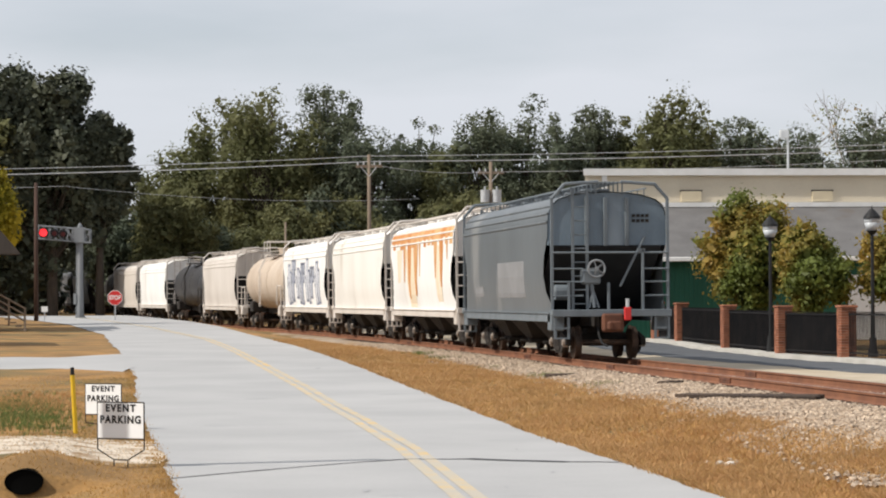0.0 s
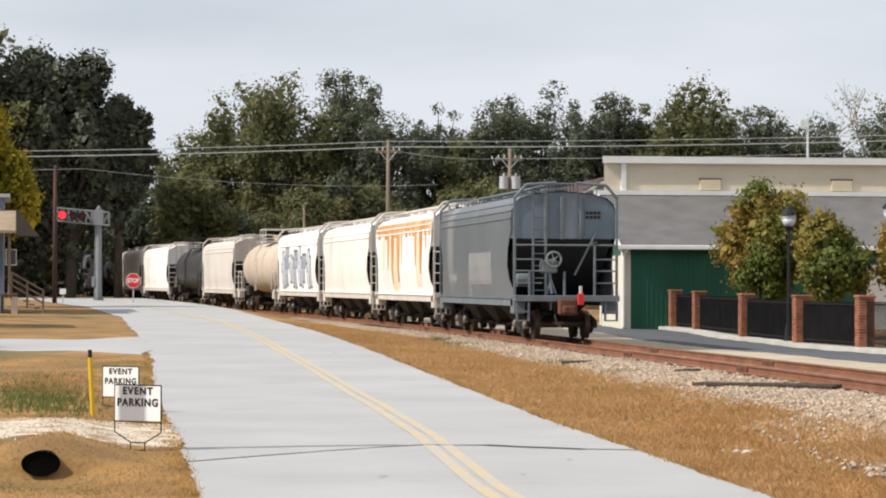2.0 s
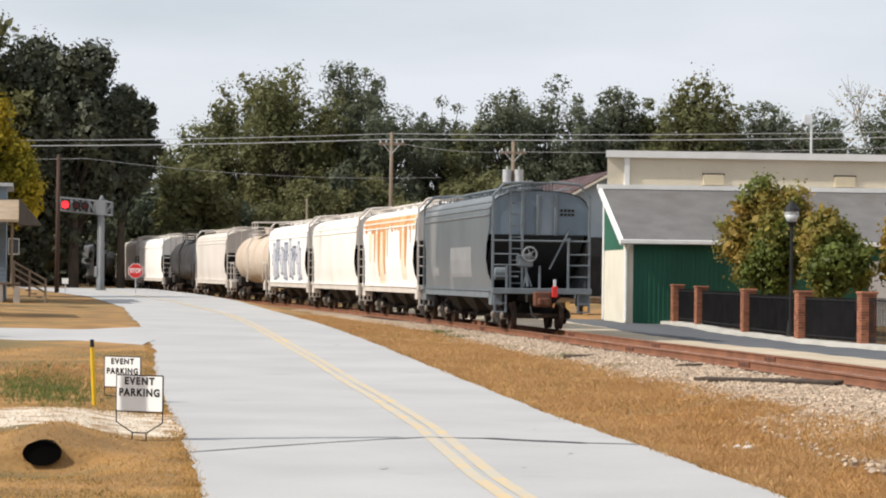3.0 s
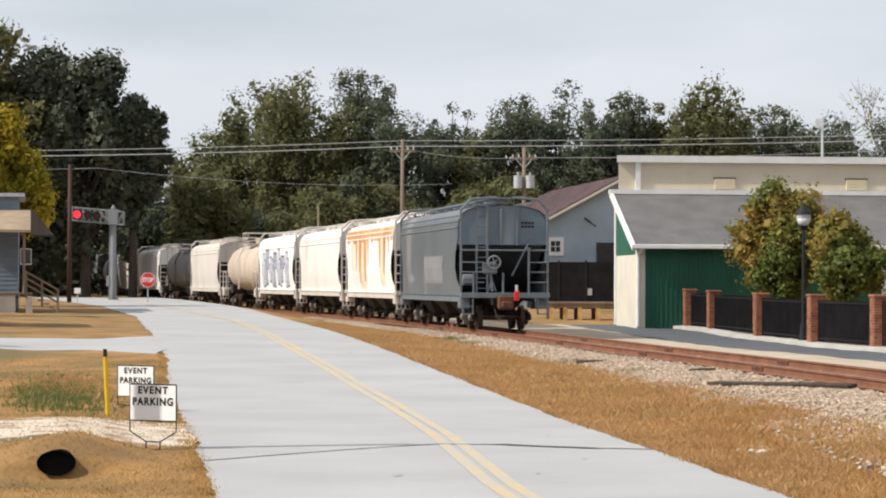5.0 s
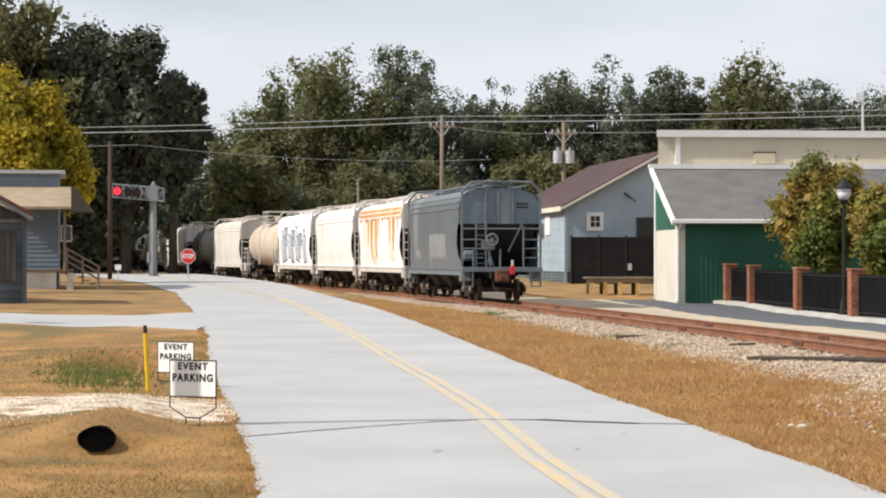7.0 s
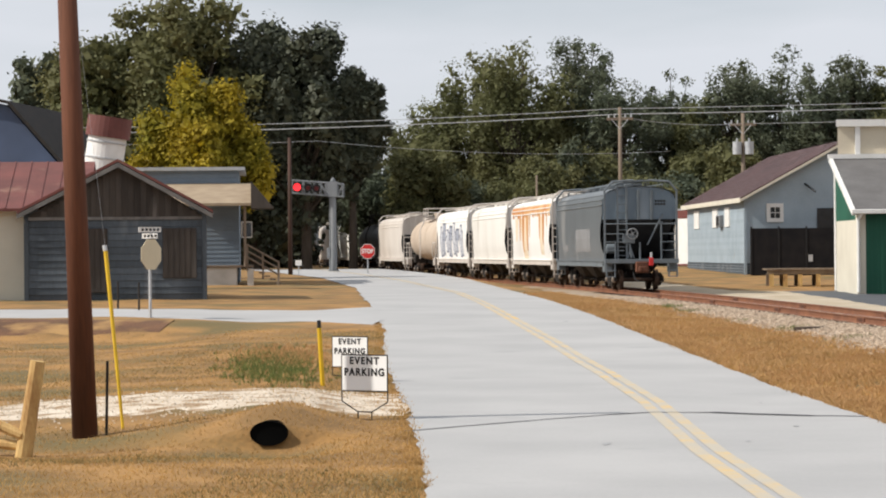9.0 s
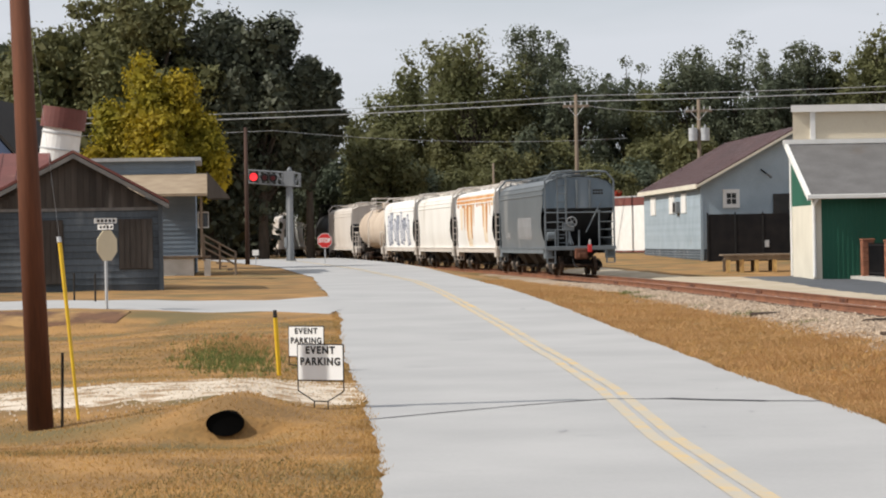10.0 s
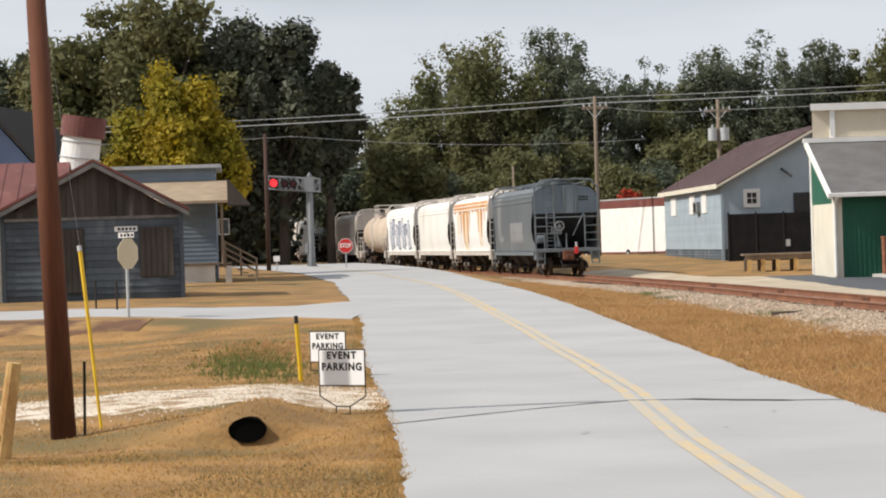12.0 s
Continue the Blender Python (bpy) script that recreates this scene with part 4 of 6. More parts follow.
def barn():
    m = empty("old_barn", pose(-20.5, 88, 0, 0, 0, 11) @ pose(20.5, -88, 0), "weathered grey-blue wooden barn with a rusty red metal roof", "barn")
    zb, ze, zp = 0.45, 3.72, 5.42
    xl, xr, xp, yf = -23.83, -17.4, -20.5, 88.0
    wall = structure_box("wall", m, M["grey_wood"], xl, xr, yf, yf + 6, zb, ze)
    boards(wall, M["grey_wood"], xl, xr, yf, zb + 0.25, 3.35, 0.24)
    bm = prism(nb(), [(xl, ze - 0.3), (xr, ze - 0.3), (xp, zp - 0.06)], 1, yf - 0.01, yf + 6)
    gable = part("gable", bm, M["gable_wood"], m, "bare dark weathered gable boards")
    for x in np.arange(xl + 0.15, xr - 0.1, 0.22):
        top = ze - 0.3 + (zp - ze + 0.25) * (1 - abs(x - xp) / (xr - xp if x > xp else xp - xl)) - 0.1
        if top > ze - 0.22:
            part("gable_board", box(nb(), x, x + 0.205, yf - 0.035, yf - 0.008, ze - 0.36, top), M["gable_wood"], gable)
    structure_box("trim_board", m, M["pale_board"], xl, xr, yf - 0.05, yf - 0.02, 3.35, 3.46, "pale trim board")
    for (xa, xb) in ((xp, xr + 0.25), (xp, xl - 0.25)):
        sl = (ze - zp) / (xr - xp if xb > xa else xp - xl)
        zb2 = zp + sl * abs(xb - xa)
        bm = prism(nb(), [(xa, zp), (xb, zb2), (xb, zb2 + 0.10), (xa, zp + 0.10)], 1, yf - 0.35, yf + 6)
        part("roof_slope", bm, M["red_roof"], m)
        bm = prism(nb(), [(xa, zp - 0.03), (xb, zb2 - 0.03), (xb, zb2 - 0.2), (xa, zp - 0.2)], 1, yf - 0.36, yf - 0.32)
        part("rake_board", bm, M["pale_board"], m, "pale grey weathered rake board")
    # the long wing behind, its slope towards the road
    structure_box("wing_wall", m, M["pale_cream"], -42, xl - 0.02, 89.2, 97, zb, ze, "pale wing wall")
    bm = prism(nb(), [(88.7, ze - 0.02), (94.0, 5.55), (99.3, ze - 0.02), (99.3, ze + 0.08), (94.0, 5.66), (88.7, ze + 0.08)], 0, -42.3, -21.6)
    wing = part("wing_roof", bm, M["red_roof"], m)
    for x in np.arange(-42, -21.8, 0.6):
        bm = prism(nb(), [(88.7, ze + 0.08), (94.0, 5.66), (94.0, 5.69), (88.7, ze + 0.11)], 0, x, x + 0.05)
        part("seam", bm, M["red_roof"], wing)
    for x0, x1, z0, z1 in ((-18.95, -17.75, 1.25, 3.05), (-21.95, -20.9, 0.75, 3.05)):
        sh = structure_box("shutter", m, M["gable_wood"], x0, x1, yf - 0.07, yf - 0.03, z0, z1, "dark weathered plank shutter")
        for x in np.arange(x0, x1 - 0.05, 0.2):
            part("plank", box(nb(), x + 0.01, x + 0.19, yf - 0.09, yf - 0.07, z0 + 0.03, z1 - 0.03), M["gable_wood"], sh)
    for x in (xl + 0.06, xr - 0.06):
        structure_box("corner_board", m, M["grey_wood"], x - 0.08, x + 0.08, yf - 0.06, yf - 0.02, zb, ze - 0.1)
    for x in np.arange(xl + 0.2, xr, 1.2):
        structure_box("footing", m, M["concrete"], x, x + 0.3, yf + 0.05, yf + 0.35, 0.2, zb + 0.02)


def farmhouse():
    m = empty("farmhouse", pose(-22.6, 123, 0, 0, 0, 10) @ pose(22.6, -123, 0), "blue-grey boarded house with a tan porch roof", "house")
    zb = 0.70
    wall = structure_box("wall", m, M["house_wall"], -34, -22.6, 123, 131, zb, 6.25)
    boards(wall, M["house_wall"], -34, -22.6, 123, 1.5, 6.2, 0.22)
    structure_box("roof", m, M["galv"], -34.4, -22.3, 122.6, 131.4, 6.25, 6.42, "pale flat metal roof edge")
    structure_box("foundation", m, M["concrete"], -24.9, -22.7, 119.0, 122.9, zb - 0.3, 1.45, "concrete porch base")
    structure_box("porch_floor", m, M["far_pole"], -25.2, -21.9, 118.9, 122.95, 1.46, 1.56)
    bm = prism(nb(), [(118.4, 4.42), (118.4, 4.55), (122.9, 5.62), (122.9, 5.5)], 0, -26.2, -22.0)
    part("porch_roof", bm, M["tan_roof"], m, "tan shingled porch roof")
    # shade on this end of the tan roof is put into its dark colour
    bm = prism(nb(), [(-22.0, 4.3), (-20.9, 4.3), (-22.0, 5.6)], 1, 118.4, 122.9)
    part("porch_hip", bm, M["gable_wood"], m, "shaded porch roof end")
    for x in (-24.6, -22.3):
        part("porch_post", rod(nb(), (x, 118.8, 1.5), (x, 118.8, 4.45), 0.07), M["far_pole"], m)
    st = structure_box("stair", m, M["concrete"], -22.2, -21.9, 118.9, 119.9, zb - 0.3, 1.4)
    for k in range(5):
        z = 1.40 - 0.17 * k
        part("tread", box(nb(), -21.9 + 0.26 * k, -21.62 + 0.26 * k, 118.9, 120.0, z - 0.06, z), M["far_pole"], st)
    for y in (118.9, 120.0):
        for dz in (0.45, 0.75, 1.05):
            part("hand_rail", rod(nb(), (-22.2, y, 1.5 + dz), (-20.7, y, 0.65 + dz), 0.045), M["far_pole"], st)
        for k in range(3):
            part("baluster", rod(nb(), (-22.2 + 0.75 * k, y, 1.4 - 0.42 * k - 0.1), (-22.2 + 0.75 * k, y, 2.6 - 0.42 * k), 0.05), M["far_pole"], st)
    w = structure_box("window", m, M["white"], -22.5, -21.95, 121.5, 121.56, 2.9, 3.7, "small pale window")
    part("pane", box(nb(), -22.44, -22.0, 121.48, 121.5, 2.96, 3.64), M["glass_dark"], w)


def cone_vent():
    m = empty("roof_tank", pose(-25.75, 108, 0, 0, 0, 0), "white steel tank with a rust-red cap, leaning", "tank")
    tilt = pose(-1.05, 0, 0, 0, 9, 0)
    bm = rod(nb(), (0, 0, 0.4), (0, 0, 7.4), 0.88, 0.84, seg=28)
    part("shell", bm, M["white"], m, smooth=False).matrix_basis = tilt
    bm = rod(nb(), (0, 0, 7.35), (0, 0, 8.25), 0.97, 0.97, seg=28)
    part("cap", bm, M["red_roof"], m, "rust-red metal cap").matrix_basis = tilt
    for z in (6.4, 7.1):
        part("band", rod(nb(), (0, 0, z), (0, 0, z + 0.06), 0.885, seg=28), M["galv"], m).matrix_basis = tilt


def blue_shop():
    m = empty("metal_building", Matrix(), "slate-blue metal building with a low gable", "building")
    bm = prism(nb(), [(-60, 0.6), (-33.6, 0.6), (-33.6, 7.0), (-36.3, 10.1), (-47, 12.5), (-60, 9)], 1, 130, 142)
    part("wall", bm, M["blue_metal"], m)
    bm = prism(nb(), [(-33.3, 6.9), (-36.2, 10.15), (-47, 12.6), (-47, 12.75), (-36.1, 10.3), (-33.2, 7.05)], 1, 129.6, 142.4)
    part("roof", bm, M["black_steel"], m, "dark roof edge")


def depot():
    """Cream building with a green lean-to; its front turned slightly."""
    m = empty("depot_building", pose(6.60, 105.0, 0.10, 0, 0, 6), "cream depot building with a green-walled lean-to and white trim", "building")
    zb = -0.25
    # lean-to: front wall y = 0, its end at x = 0, 5.5 deep
    front = structure_box("front_wall", m, M["green"], 0.35, 34, 0.0, 0.2, zb, 3.45, "green corrugated front wall")
    for x in np.arange(0.4, 12, 0.20):
        part("green_panel_rib", box(nb(), x, x + 0.06, -0.03, 0.0, zb, 3.42), M["green"], front)
    structure_box("corner_pier", m, M["pale_cream"], -0.02, 0.34, -0.04, 0.3, zb, 3.45)
    bm = prism(nb(), [(0.2, zb), (5.5, zb), (5.5, 3.2), (0.2, 3.2)], 0, 0.0, 0.2)
    part("end_wall", bm, M["pale_cream"], m, "sunlit pale cream end wall")
    bm = prism(nb(), [(0.05, 3.2), (5.5, 3.2), (5.5, 5.75), (0.05, 3.5)], 0, 0.0, 0.2)
    part("end_gable", bm, M["green"], m, "green upper end wall")
    bm = prism(nb(), [(-0.45, 3.46), (5.5, 5.85), (5.5, 5.97), (-0.45, 3.58)], 0, -0.15, 34)
    roof = part("lean_to_roof", bm, M["grey_roof"], m, "grey shingled lean-to roof")
    bm = prism(nb(), [(-0.5, 3.38), (5.5, 5.80), (5.5, 6.02), (-0.5, 3.62)], 0, -0.30, -0.15)
    part("rake_trim", bm, M["white"], m, "white rake trim")
    structure_box("gutter", m, M["white"], -0.32, 34, -0.62, -0.45, 3.44, 3.62, "white gutter", 0.02)
    part("downpipe", rod(nb(), (0.02, -0.12, 0.2), (0.02, -0.12, 3.2), 0.07), M["white"], m, "white downpipe")
    part("downpipe_elbow", rod(nb(), (0.02, -0.12, 3.18), (0.12, -0.5, 3.48), 0.07), M["white"], m)
    part("back_downpipe", rod(nb(), (-0.03, 5.45, 0.2), (-0.03, 5.45, 5.8), 0.06), M["white"], m)
    structure_box("flashing", m, M["white"], -0.35, 34, 5.28, 5.46, 5.92, 6.12, "white flashing band")
    # the tall part behind
    plan = [(0.1, 5.5), (34, 5.5), (34, 22), (5.0, 22)]
    part("upper_wall", prism(nb(), plan, 2, zb, 7.35), M["cream"], m, "cream upper wall")
    plan = [(0.0, 5.3), (34.1, 5.3), (34.1, 22.1), (4.9, 22.1)]
    part("parapet", prism(nb(), plan, 2, 7.32, 7.62), M["white"], m, "white parapet cap")
    structure_box("pilaster", m, M["white"], 0.85, 1.07, 5.38, 5.5, 6.1, 7.35)
    for x in (4.38, 10.3, 16.3, 22.4):
        v = structure_box("wall_vent", m, M["beige_vent"], x, x + 0.9, 5.40, 5.5, 6.16, 6.62, "beige blanked window")
        part("vent_frame", box(nb(), x - 0.05, x + 0.95, 5.42, 5.48, 6.60, 6.68), M["gable_wood"], v)
    structure_box("white_door", m, M["white"], 10.4, 14.6, -0.08, 0.0, zb, 2.85, "white loading door")
    # floodlight on the roof
    f = empty("flood_light", pose(17.05, 125, 7.4), "grey floodlight on a short roof mast", "flood light")
    part("mast", rod(nb(), (0, 0, 0), (0, 0, 2.5), 0.06), M["galv"], f)
    part("lamp_head", box(nb(), -0.42, 0.05, -0.2, 0.1, 2.5, 2.95, 0.05), M["galv"], f)


def blue_house():
    m = empty("blue_warehouse", pose(2.80, 150.0, 0, 0, 0, 8), "pale blue-grey clapboard warehouse with a faded maroon metal roof", "building")
    # gable front runs along +x, the sunlit side runs back along +y
    W, D, zb, ze, zp = 11.6, 25.0, 0.55, 5.27, 8.42
    bm = prism(nb(), [(0, zb), (W, zb), (W, ze), (W / 2, zp), (0, ze)], 1, 0, D)
    wall = part("wall", bm, M["blue_wall"], m)
    for k in range(20):
        z = zb + 0.1 + 0.22 * k
        part("board", box(nb(), -0.02, 0.0, 0.02, D, z, z + 0.208), M["blue_wall"], wall)
    for k in range(4):
        z = zb + 0.1 + 0.17 * k
        part("base_board", box(nb(), -0.035, -0.02, 0.0, D, z, z + 0.15), M["grey_wood"], wall)
        part("base_board", box(nb(), 0.0, 1.2, -0.03, -0.005, z, z + 0.15), M["grey_wood"], wall)
    for s, x0, x1 in ((1, -0.35, W / 2), (-1, W + 0.35, W / 2)):
        dz = (zp - ze) / (W / 2) * 0.35
        bm = prism(nb(), [(x0, ze - dz + 0.02), (x1, zp + 0.02), (x1, zp + 0.14), (x0, ze - dz + 0.14)], 1, -0.6, D + 0.6)
        part("roof_slope", bm, M["brown_roof"], m)
        bm = prism(nb(), [(x0, ze - dz - 0.12), (x1, zp - 0.12), (x1, zp + 0.03), (x0, ze - dz + 0.03)], 1, -0.66, -0.6)
        part("rake_board", bm, M["pale_cream"], m)
    part("eave_board", box(nb(), -0.40, -0.35, -0.6, D + 0.6, ze - 0.36, ze - 0.08), M["pale_cream"], m, "pale eave board")
    w = part("window", box(nb(), 1.3, 2.3, -0.08, 0, 3.75, 4.85), M["white"], m, "small white-framed window")
    for i in range(2):
        for j in range(2):
            part("pane", box(nb(), 1.52 + 0.30 * i, 1.78 + 0.30 * i, -0.09, -0.08, 3.98 + 0.34 * j, 4.28 + 0.34 * j), M["glass_dark"], w)
    part("door", box(nb(), 4.3, 5.6, -0.08, 0, 2.5, 4.55), M["glass_dark"], m, "dark door in the gable wall")
    for y, ln in ((19.0, 2.4), (10.6, 2.2), (5.6, 2.0)):
        v = part("side_window", box(nb(), -0.08, -0.02, y, y + ln, 3.55, 4.75), M["white"], m, "narrow white shuttered window")
        for dy in (0.25, ln - 0.35):
            part("muntin", box(nb(), -0.10, -0.08, y + dy, y + dy + 0.1, 3.55, 4.75), M["white"], v)
    fan = part("vent_fan", box(nb(), -0.30, -0.02, 8.3, 9.7, 3.55, 4.3, 0.03), M["galv_dull"], m, "grey wall vent unit")
    part("grille", box(nb(), -0.33, -0.30, 8.5, 9.5, 3.65, 4.2), M["black"], fan)
    part("corner_board", box(nb(), -0.06, 0.1, -0.06, 0.02, zb, ze - 0.1), M["blue_wall"], m)
    for k in range(22):
        part("roof_seam", prism(nb(), [(-0.35, ze - 0.05), (W / 2, zp + 0.14), (W / 2, zp + 0.165), (-0.35, ze - 0.025)], 1, 0.2 + 1.15 * k, 0.25 + 1.15 * k), M["brown_roof"], m)
    part("wall_lamp", rod(nb(), (3.6, -0.05, 6.0), (4.1, -0.7, 5.5), 0.06), M["black"], m)
    sc = empty("screen_fence", pose(3.1, 147.0, 0, 0, 0, 4), "black screened fence before the blue warehouse", "fence")
    for k in range(5):
        part("panel", box(nb(), k * 1.6, k * 1.6 + 1.57, -0.03, 0.03, 0.45, 3.35), M["screen"], sc)
        part("post", box(nb(), k * 1.6 - 0.05, k * 1.6 + 0.05, -0.06, 0.06, 0.4, 3.45), M["black"], sc)
    part("sign", box(nb(), 3.3, 3.55, -0.06, -0.035, 1.4, 1.8), M["galv"], sc, "small grey notice")


def dock():
    m = empty("loading_dock", pose(3.3, 120, 0, 0, 0, 3), "low weathered timber loading dock", "loading dock")
    for k in range(8):
        part("deck_plank", box(nb(), -0.05, 5.2, k * 0.3, k * 0.3 + 0.28, 1.12, 1.2), M["far_pole"], m)
    part("beam", box(nb(), 0, 5.2, 0.05, 0.2, 0.92, 1.12), M["far_pole"], m)
    for x in (0.1, 0.75, 1.45, 2.3, 3.6, 4.9):
        part("post", box(nb(), x, x + 0.2, 0.05, 0.25, 0.3, 0.95), M["log"], m)
        part("post", box(nb(), x, x + 0.2, 2.0, 2.2, 0.3, 0.95), M["far_pole"], m)


def trailer():
    m = empty("box_trailer", pose(-0.4, 180, 0, 0, 0, -62), "long white box trailer with a dark red top band", "trailer")
    part("body", box(nb(), -15, 1.0, 0, 2.6, 1.1, 4.4, 0.04), M["white"], m)
    part("top_band", box(nb(), -15.02, 1.02, -0.02, 2.62, 4.4, 5.0, 0.03), M["red_roof"], m, "dark red top band")
    part("roof_rim", box(nb(), -15.04, 1.04, -0.04, 2.64, 5.0, 5.1), M["galv"], m)
    part("bottom_rail", box(nb(), -15.02, 1.02, -0.03, 0.1, 1.02, 1.15), M["red_roof"], m)
    part("skirt", box(nb(), -5.6, 0.9, 0.1, 2.4, 0.75, 1.02), M["white"], m)
    for x in (-6.6, -13.6):
        w = part("wheel", rod(nb(), (x, -0.05, 1.0), (x, 0.25, 1.0), 0.34, seg=20), M["black"], m)
        part("hub", rod(nb(), (x, -0.08, 1.0), (x, -0.04, 1.0), 0.15, seg=14), M["galv"], w)


barn()
farmhouse()
cone_vent()
blue_shop()
depot()
blue_house()
dock()
trailer()

# ---- yard beyond the rails ----
FY = [66, 70, 74, 80, 89.5, 100, 104, 112]
FX = [13.2, 12.46, 11.76, 10.7, 10.02, 9.33, 8.72, 7.62]


def fence_x(y):
    return float(np.interp(y, FY, FX)) if y > 66 else 13.1 + (66 - y) * 0.185


YY = list(np.arange(10, 135, 1.0))
ribbon("yard_lane", [y for y in YY if y < 112], lambda y: max(cx(y) + 2.7, fence_x(y) - 3.4 + 0.02 * (70 - y)), lambda y: fence_x(y) - 0.45, 0.03, M["asphalt"], "dark asphalt lane beside the track", "road", 6)
ribbon("sandy_verge", YY, lambda y: cx(y) + 1.9 + wobble(y, 0.2), lambda y: max(cx(y) + 2.75, fence_x(y) - 3.38 + 0.02 * (70 - y) if y < 112 else cx(y) + 5), 0.035, M["sand"], "pale sandy verge beside the rails", "verge", 4)


def build_kerb():
    vs, fs = [], []
    ys = [y for y in YY if y < 112]
    for y in ys:
        x = fence_x(y) - 0.45
        z = gz(x, y)
        for dx, dz in ((0, 0.02), (0, 0.15), (0.2, 0.16), (0.75, 0.17), (0.75, -0.05)):
            vs.append((x + dx, y, z + dz))
    fs = [(j * 5 + i, j * 5 + i + 1, j * 5 + 6 + i, j * 5 + 5 + i) for j in range(len(ys) - 1) for i in range(4)]
    tagged(raw("kerb", vs, fs, M["concrete"]), "pale concrete kerb and footpath strip", "kerb", kind="structure")


build_kerb()


def pier(x, y, rz):
    z = gz(x, y) + 0.14
    p = empty("brick_pier", pose(x, y, z, 0, 0, rz), "red-brown brick fence pier with a flat cap", "brick pier", "piers of the fence")
    core = part("core", box(nb(), -0.21, 0.21, -0.21, 0.21, -0.2, 1.46), M["mortar"], p)
    for row in range(18):
        zz = 0.0 + row * 0.081
        off = 0.11 * (row % 2)
        for face in range(4):
            t = pose(0, 0, 0, 0, 0, 90 * face)
            for i in range(2 + row % 2):
                a = -0.225 + i * 0.225 - off
                x0, x1 = max(a, -0.225), min(a + 0.215, 0.225)
                if x1 - x0 > 0.05:
                    def mk(bm, x0=x0, x1=x1):
                        box(bm, x0, x1, -0.236, -0.2, 0, 0.07)
                    shared("brick", "brick%.3f%.3f" % (x0, x1), mk, M["brick"], core, t @ pose(0, 0, zz))
    part("cap", box(nb(), -0.27, 0.27, -0.27, 0.27, 1.46, 1.54, 0.02), M["brick"], p, "brick cap course")


def fence():
    ys = [104, 100, 89.5, 80.0, 74.0, 67.8, 61.6]
    pts = [(fence_x(y), y) for y in ys]
    for x, y in pts:
        pier(x, y, 8)
    for (x0, y0), (x1, y1) in zip(pts, pts[1:]):
        d = math.hypot(x1 - x0, y1 - y0)
        a = math.degrees(math.atan2(y1 - y0, x1 - x0))
        f = empty("iron_fence_panel", pose(x0, y0, gz(x0, y0) + 0.14, 0, 0, a), "black iron fence panel between brick piers", "fence", "panels of the fence")
        n = int(d / 0.12)
        for z in (0.12, 1.25):
            part("rail", box(nb(), 0.2, d - 0.2, -0.02, 0.02, z, z + 0.045), M["screen"], f)
        bm = nb()
        for k in range(2, n - 1):
            x = k * d / n
            box(bm, x - 0.011, x + 0.011, -0.011, 0.011, 0.02, 1.36)
        tagged(part("infill", bm, M["screen"], f), kind="stuff")
        if y0 > 75:
            part("screen", box(nb(), 0.24, d - 0.24, 0.03, 0.04, 0.06, 1.30), M["screen"], f, "dark screen behind the bars")


fence()


def street_lamp(x, y, h):
    z = gz(x, y) + 0.1
    p = empty("street_lamp", pose(x, y, z), "black post-top street lamp with a frosted acorn globe", "street lamp", "lamps along the lane")
    bm = rod(nb(), (0, 0, 0), (0, 0, 0.6), 0.16, 0.10, 12)
    rod(bm, (0, 0, 0.6), (0, 0, h - 0.85), 0.06, 0.05, 12)
    part("post", bm, M["black"], p)
    bm = rod(nb(), (0, 0, h - 0.86), (0, 0, h - 0.74), 0.09, 0.17, 12)
    part("fitter", bm, M["black"], p)
    bm = rod(nb(), (0, 0, h - 0.74), (0, 0, h - 0.5), 0.15, 0.24, 14)
    rod(bm, (0, 0, h - 0.5), (0, 0, h - 0.36), 0.24, 0.22, 14)
    part("globe", bm, M["globe"], p, "frosted pale globe", True)
    bm = rod(nb(), (0, 0, h - 0.38), (0, 0, h - 0.30), 0.27, 0.25, 14)
    rod(bm, (0, 0, h - 0.30), (0, 0, h - 0.08), 0.25, 0.06, 14)
    rod(bm, (0, 0, h - 0.08), (0, 0, h + 0.02), 0.03, 0.01, 8)
    part("hood", bm, M["black"], p)


street_lamp(10.56, 82, 4.55)
street_lamp(13.04, 77, 4.62)


# ---- poles, wires, signals, signs ----
def utility_pole(x, y, h, r0, r1, wood, label, arm=0.0, lean=0.0, transformers=False):
    z = gz(x, y)
    p = empty("utility_pole", pose(x, y, z - 0.1, 0, lean, 0), label, "utility pole")
    part("pole", rod(nb(), (0, 0, 0), (0, 0, h + 0.1), r0, r1, 28), wood, p, smooth=True)
    if arm:
        part("crossarm", box(nb(), -arm, arm, -0.1, 0.1, h - 0.85, h - 0.65), wood, p)
        for dx in (-arm + 0.15, -arm * 0.4, arm * 0.4, arm - 0.15):
            part("insulator", rod(nb(), (dx, 0, h - 0.66), (dx, 0, h - 0.42), 0.07, 0.05, 8), M["galv"], p)
        part("brace", rod(nb(), (-arm * 0.6, -0.1, h - 0.8), (0, -0.1, h - 1.5), 0.03, seg=6), M["galv"], p)
        part("brace", rod(nb(), (arm * 0.6, -0.1, h - 0.8), (0, -0.1, h - 1.5), 0.03, seg=6), M["galv"], p)
    if transformers:
        for dx in (-0.45, 0.45):
            t = part("transformer", rod(nb(), (dx, -0.25, h - 3.0), (dx, -0.25, h - 2.05), 0.34, seg=18), M["galv"], p, "pale grey transformer can")
            part("bushing", rod(nb(), (dx, -0.25, h - 2.05), (dx, -0.25, h - 1.8), 0.07, seg=8), M["galv"], t)
    return p


